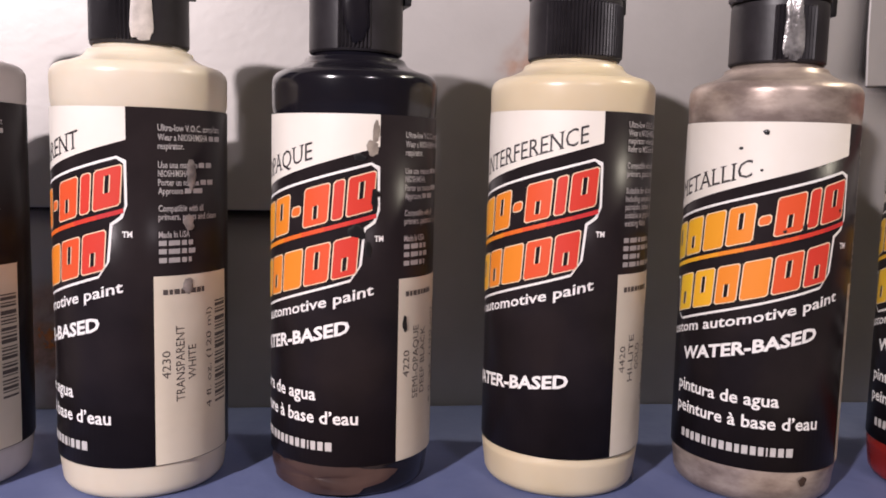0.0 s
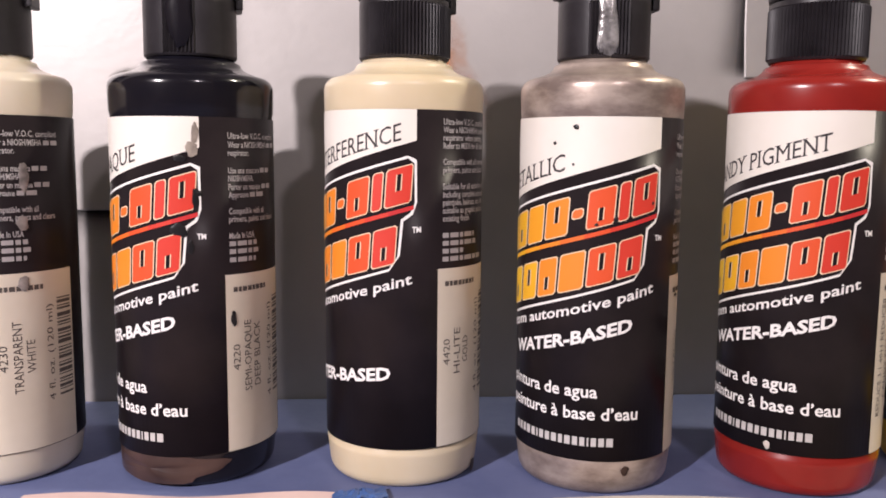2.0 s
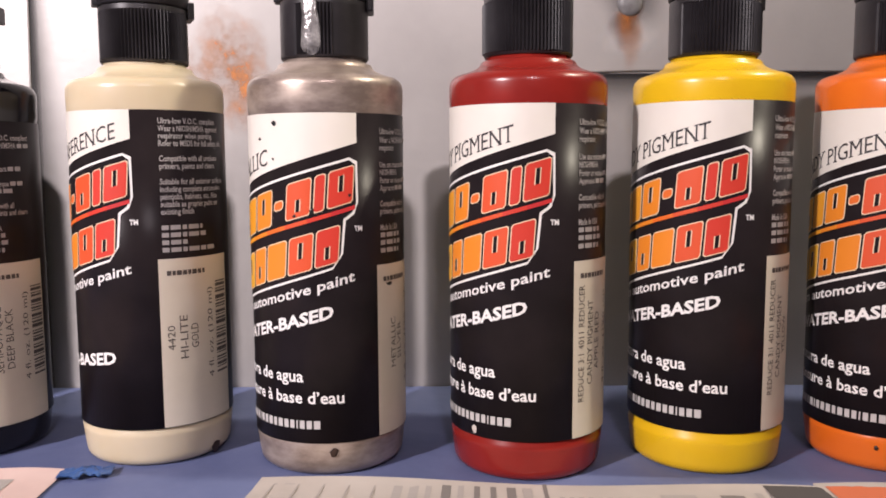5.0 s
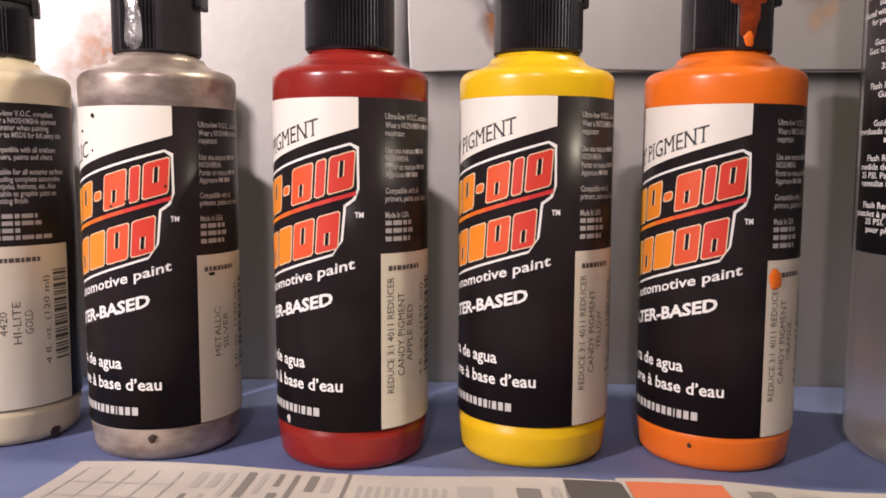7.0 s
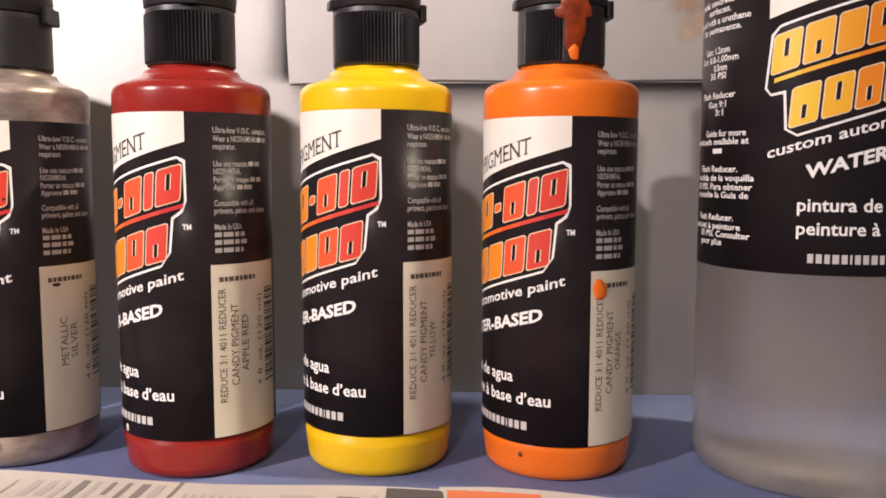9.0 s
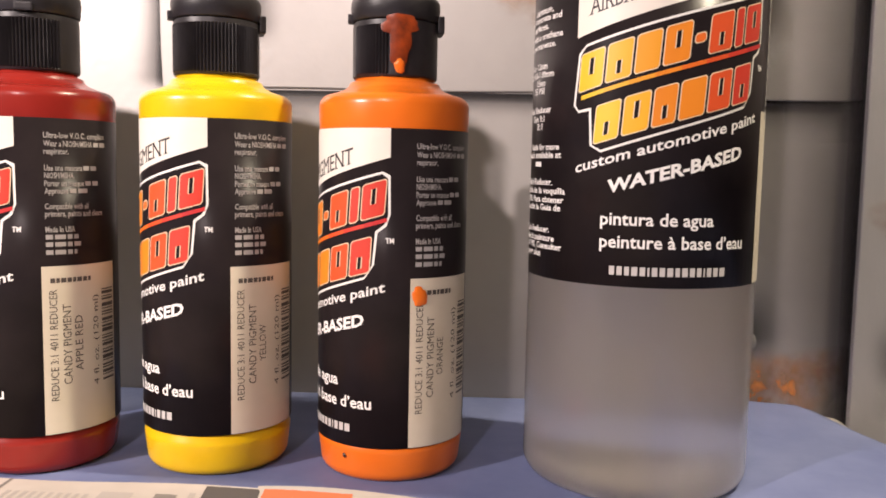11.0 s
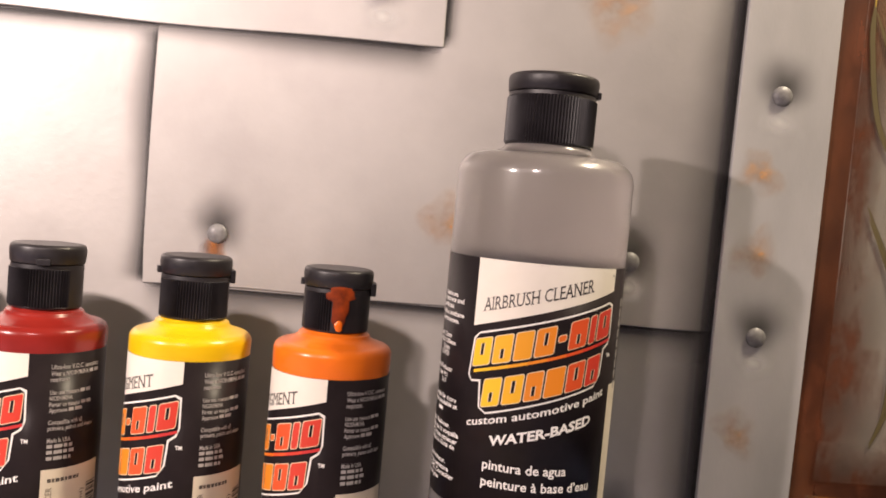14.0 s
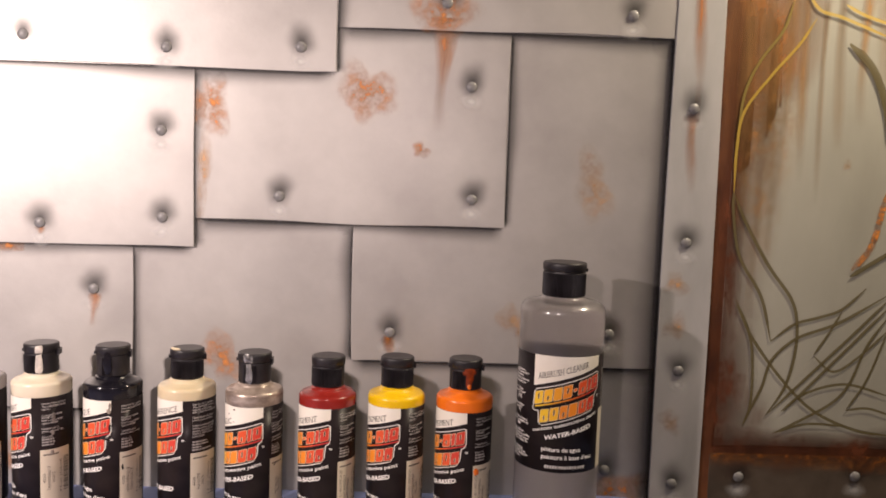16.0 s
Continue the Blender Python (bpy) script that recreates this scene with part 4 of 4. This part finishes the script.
# ---------------------------------------------------------------- the large cleaner bottle
CR, CTOP, CTALL = 0.0298, 0.1345, 0.0806
cleaner = thing("cleaner_bottle", pose(0.2158, -0.0022, 0), "tall clear bottle of airbrush cleaner with black label", "bottle")
prof = [(0.0005, 0.003), (0.022, 0.003), (0.0255, 0.0)] + fillet(CR, 0.0, 0.0045, "low", 6) + [(CR, 0.03), (CR, 0.10), (CR, 0.150)]
prof += fillet(CR, 0.1695, 0.0075, "high", 8) + [(0.018, 0.1702), (0.0155, 0.1712), (0.0142, 0.1728), (0.0142, 0.178), (0.0005, 0.178)]
part("body", lathe("cleaner_body", prof, clear_plastic, 96), cleaner, "frosted clear plastic body full of clear fluid")
ccap = part("cap", ribbed("cleaner_cap", 0.0148, 0.1728, 0.1902, cap_black, [(-180, 180)], 90), cleaner, "black ribbed plastic cap")
part("lid", lid_mesh("cleaner_lid", 0.0151, 0.1905, 0.1965, cap_black), ccap)
part("thumb_tab", tab_mesh("cleaner_tab", 0.0151, 0.1912, cap_black), ccap, at=pose(0, 0, 0, 0, 0, 84))
film = part("label", black_film(CR, CTOP, CTALL), cleaner, "glossy black printed label", pose(0, 0, 0.0004, 0, 0, 49.8))
part("banner", banner_mesh(CR, CTOP), film, "cream banner")
part("banner_word", printed("banner_word", "AIRBRUSH CLEANER", -46.2 * MM, -10.0 * MM, 7.4 * MM, 4.2 * MM, CR, CTOP, 0.00018, ink_black, 0.26, bold=0.0, serif=True), film)
for name, me, tag in logo_meshes(CR, CTOP):
    part(name, me, film, tag)
for name, me in front_print(CR, CTOP):
    part(name, me, film)
SIDE = [("aluminum,", 14.0, 11.5), ("metal, concrete and", 15.9, 15.0), ("surfaces.", 18.0, 9.5), ("reduced with a urethane", 20.4, 15.6), ("for permanence.", 22.6, 13.0),
        ("Gun: 1.2mm", 27.8, 9.4), ("Gun: 0.8-1.00mm", 29.9, 12.4), ("0.5mm", 32.0, 8.6), ("35 PSI", 34.0, 8.2), ("Flash Reducer", 38.8, 11.8), ("Gun 9:1", 41.0, 8.6), ("3:1", 43.0, 7.6),
        ("Guide for more", 48.2, 15.4), ("downloads available at", 50.2, 16.2), ("Flash Reducer.", 57.0, 13.2), ("medida de la voquilla", 59.2, 18.0), ("35 PSI. Para obtener", 61.4, 17.6),
        ("consulte la Guia de", 63.4, 16.6), ("Flash Reducer.", 69.0, 12.4), ("pistolet \u00e0 peinture", 71.2, 14.6), ("35 PSI. Consulter", 73.2, 17.4), ("pour plus", 75.2, 8.6)]
for text, v, w in SIDE:
    end = -69.6 + 1.0 * w
    part("print_line", printed("print_line", text, (end - 1.15 * len(text)) * MM, end * MM, v * MM, 1.55 * MM, CR, CTOP, 0.00018, ink_white, bold=0.022), film)
part("print_bar", wrapped("print_bar", bar(-66.0, -62.0, 51.2, 52.4), CR, CTOP, 0.00018, ink_white), film)
for k in range(9):
    part("print_bar", wrapped("print_bar", bar(6.8, 8.4, 10 + 3.4 * k, 12.6 + 3.4 * k), CR, CTOP, 0.00018, ink_grey), film)
part("panel", wrapped("panel", bar(3.0, 22.0, 38.0, CTALL * 1000 - 0.2), CR, CTOP, 0.00012, panel_cream), film)
part("speck", blob("speck", CR, -3.0, -1.6, 0.1318, 0.1325, 0.0002, speck_black, 40), film)

# ---------------------------------------------------------------- papers on the bench


def sheet(name, corners, z, mat, label, category, curl=0.0, prints=()):
    """A thin sheet of paper between four corners (back left, back right, front right, front left)."""
    ob = thing(name, Matrix(), label, category)
    n = 24
    a, b, c, d = [Vector(p) for p in corners]

    def at(s, t, dz=0.0):
        p = (a * (1 - s) + b * s) * (1 - t) + (d * (1 - s) + c * s) * t
        w = curl * (0.5 + 0.5 * math.sin(7 * s + 5 * t)) * (0.3 + 0.7 * t) + 0.0006 * math.exp(-t * 40) * (1 + math.sin(9 * s))
        return (p.x, p.y, z + w + dz)
    verts = [at(i / n, j / n) for j in range(n + 1) for i in range(n + 1)]
    low = [(x, y, zz - 0.00015) for x, y, zz in verts]
    m = n + 1
    faces = [(j * m + i, (j + 1) * m + i, (j + 1) * m + i + 1, j * m + i + 1) for j in range(n) for i in range(n)]
    faces += [tuple(len(verts) + k for k in f[::-1]) for f in faces]
    part("paper", mesh_of(name, verts + low, faces, mat, True), ob)
    for s0, s1, t0, t1, ink in prints:
        k = 6
        vs = [at(s0 + (s1 - s0) * i / k, t0 + (t1 - t0) * j / 2, 0.00012) for j in range(3) for i in range(k + 1)]
        fs = [(j * (k + 1) + i, (j + 1) * (k + 1) + i, (j + 1) * (k + 1) + i + 1, j * (k + 1) + i + 1) for j in range(2) for i in range(k)]
        part("print_bar", mesh_of("print_bar", vs, fs, ink), ob)
    return ob


rnd = random.Random(11)
news = []
for k in range(5):
    news.append((0.03 + 0.045 * k, 0.033 + 0.045 * k, 0.02, 0.22, news_grey))
for k in range(5):
    news.append((0.03, 0.215, 0.02 + 0.045 * k, 0.023 + 0.045 * k, news_grey))
for col in range(9):
    s = 0.245 + 0.028 * col
    t = 0.015
    while t < 0.35:
        ln = rnd.uniform(0.03, 0.09)
        news.append((s, s + rnd.choice((0.010, 0.016)), t, t + ln, news_ink if rnd.random() < 0.45 else news_grey))
        t += ln + 0.02
news += [(0.505, 0.512, 0.0, 0.5, news_ink), (0.70, 0.76, 0.03, 0.11, news_grey), (0.80, 0.84, 0.03, 0.14, news_ink), (0.86, 0.872, 0.02, 0.16, news_grey), (0.885, 0.985, 0.004, 0.22, news_black), (0.905, 0.93, 0.02, 0.07, newsprint), (0.94, 0.965, 0.015, 0.09, newsprint)]
for k in range(10):
    news.append((0.53 + 0.016 * k, 0.538 + 0.016 * k, 0.04, 0.04 + rnd.uniform(0.06, 0.2), news_grey))
sheet("newspaper", [(-0.0150, -0.0215), (0.1215, -0.0295), (0.1400, -0.21), (-0.040, -0.20)], 0.0004, newsprint, "crumpled newspaper sheet with grey columns of print", "newspaper", 0.0008, news)
news = [(0.02, 0.25, 0.01, 0.20, news_orange), (0.30, 0.36, 0.02, 0.12, news_ink), (0.40, 0.47, 0.02, 0.30, news_grey), (0.5, 0.9, 0.03, 0.05, news_grey), (0.5, 0.9, 0.07, 0.09, news_grey)]
sheet("newspaper", [(0.1185, -0.0280), (0.2150, -0.0365), (0.225, -0.20), (0.128, -0.21)], 0.0009, newsprint, "newspaper page with orange and black print", "newspaper", 0.0008, news)
slip = [(0.04 + 0.07 * k, 0.07 + 0.07 * k + rnd.uniform(0, 0.02), 0.02 + rnd.uniform(0, 0.1), 0.12 + rnd.uniform(0.0, 0.3), news_grey) for k in range(12)]
sheet("paper_slip", [(-0.1395, -0.0135), (-0.0665, -0.0160), (-0.062, -0.12), (-0.150, -0.12)], 0.0004, pink_slip, "pinkish paper slip with scribbled lines", "paper", 0.0006, slip)


def tape_scrap(x, y, turn):
    """A crumpled bit of blue masking tape."""
    ob = thing("tape_scrap", pose(x, y, 0.0012, 0, 0, turn), "crumpled scrap of blue masking tape on the bench", "tape")
    n, m = 14, 6
    rnd = random.Random(3)
    bumps = [[rnd.uniform(0, 1) for _ in range(n + 1)] for _ in range(m + 1)]
    vs = [((i / n - 0.5) * 0.013, (j / m - 0.5) * 0.006 + 0.0008 * math.sin(i), 0.0008 * bumps[j][i] * math.sin(math.pi * (i + 0.5) / (n + 1))) for j in range(m + 1) for i in range(n + 1)]
    fs = [(j * (n + 1) + i, j * (n + 1) + i + 1, (j + 1) * (n + 1) + i + 1, (j + 1) * (n + 1) + i) for j in range(m) for i in range(n)]
    low = [(x2, y2, z2 - 0.0003) for x2, y2, z2 in vs]
    fs += [tuple(len(vs) + k for k in f[::-1]) for f in fs]
    part("strip", mesh_of("tape_strip", vs + low, fs, tape_blue), ob)


tape_scrap(-0.0605, -0.0178, 10)
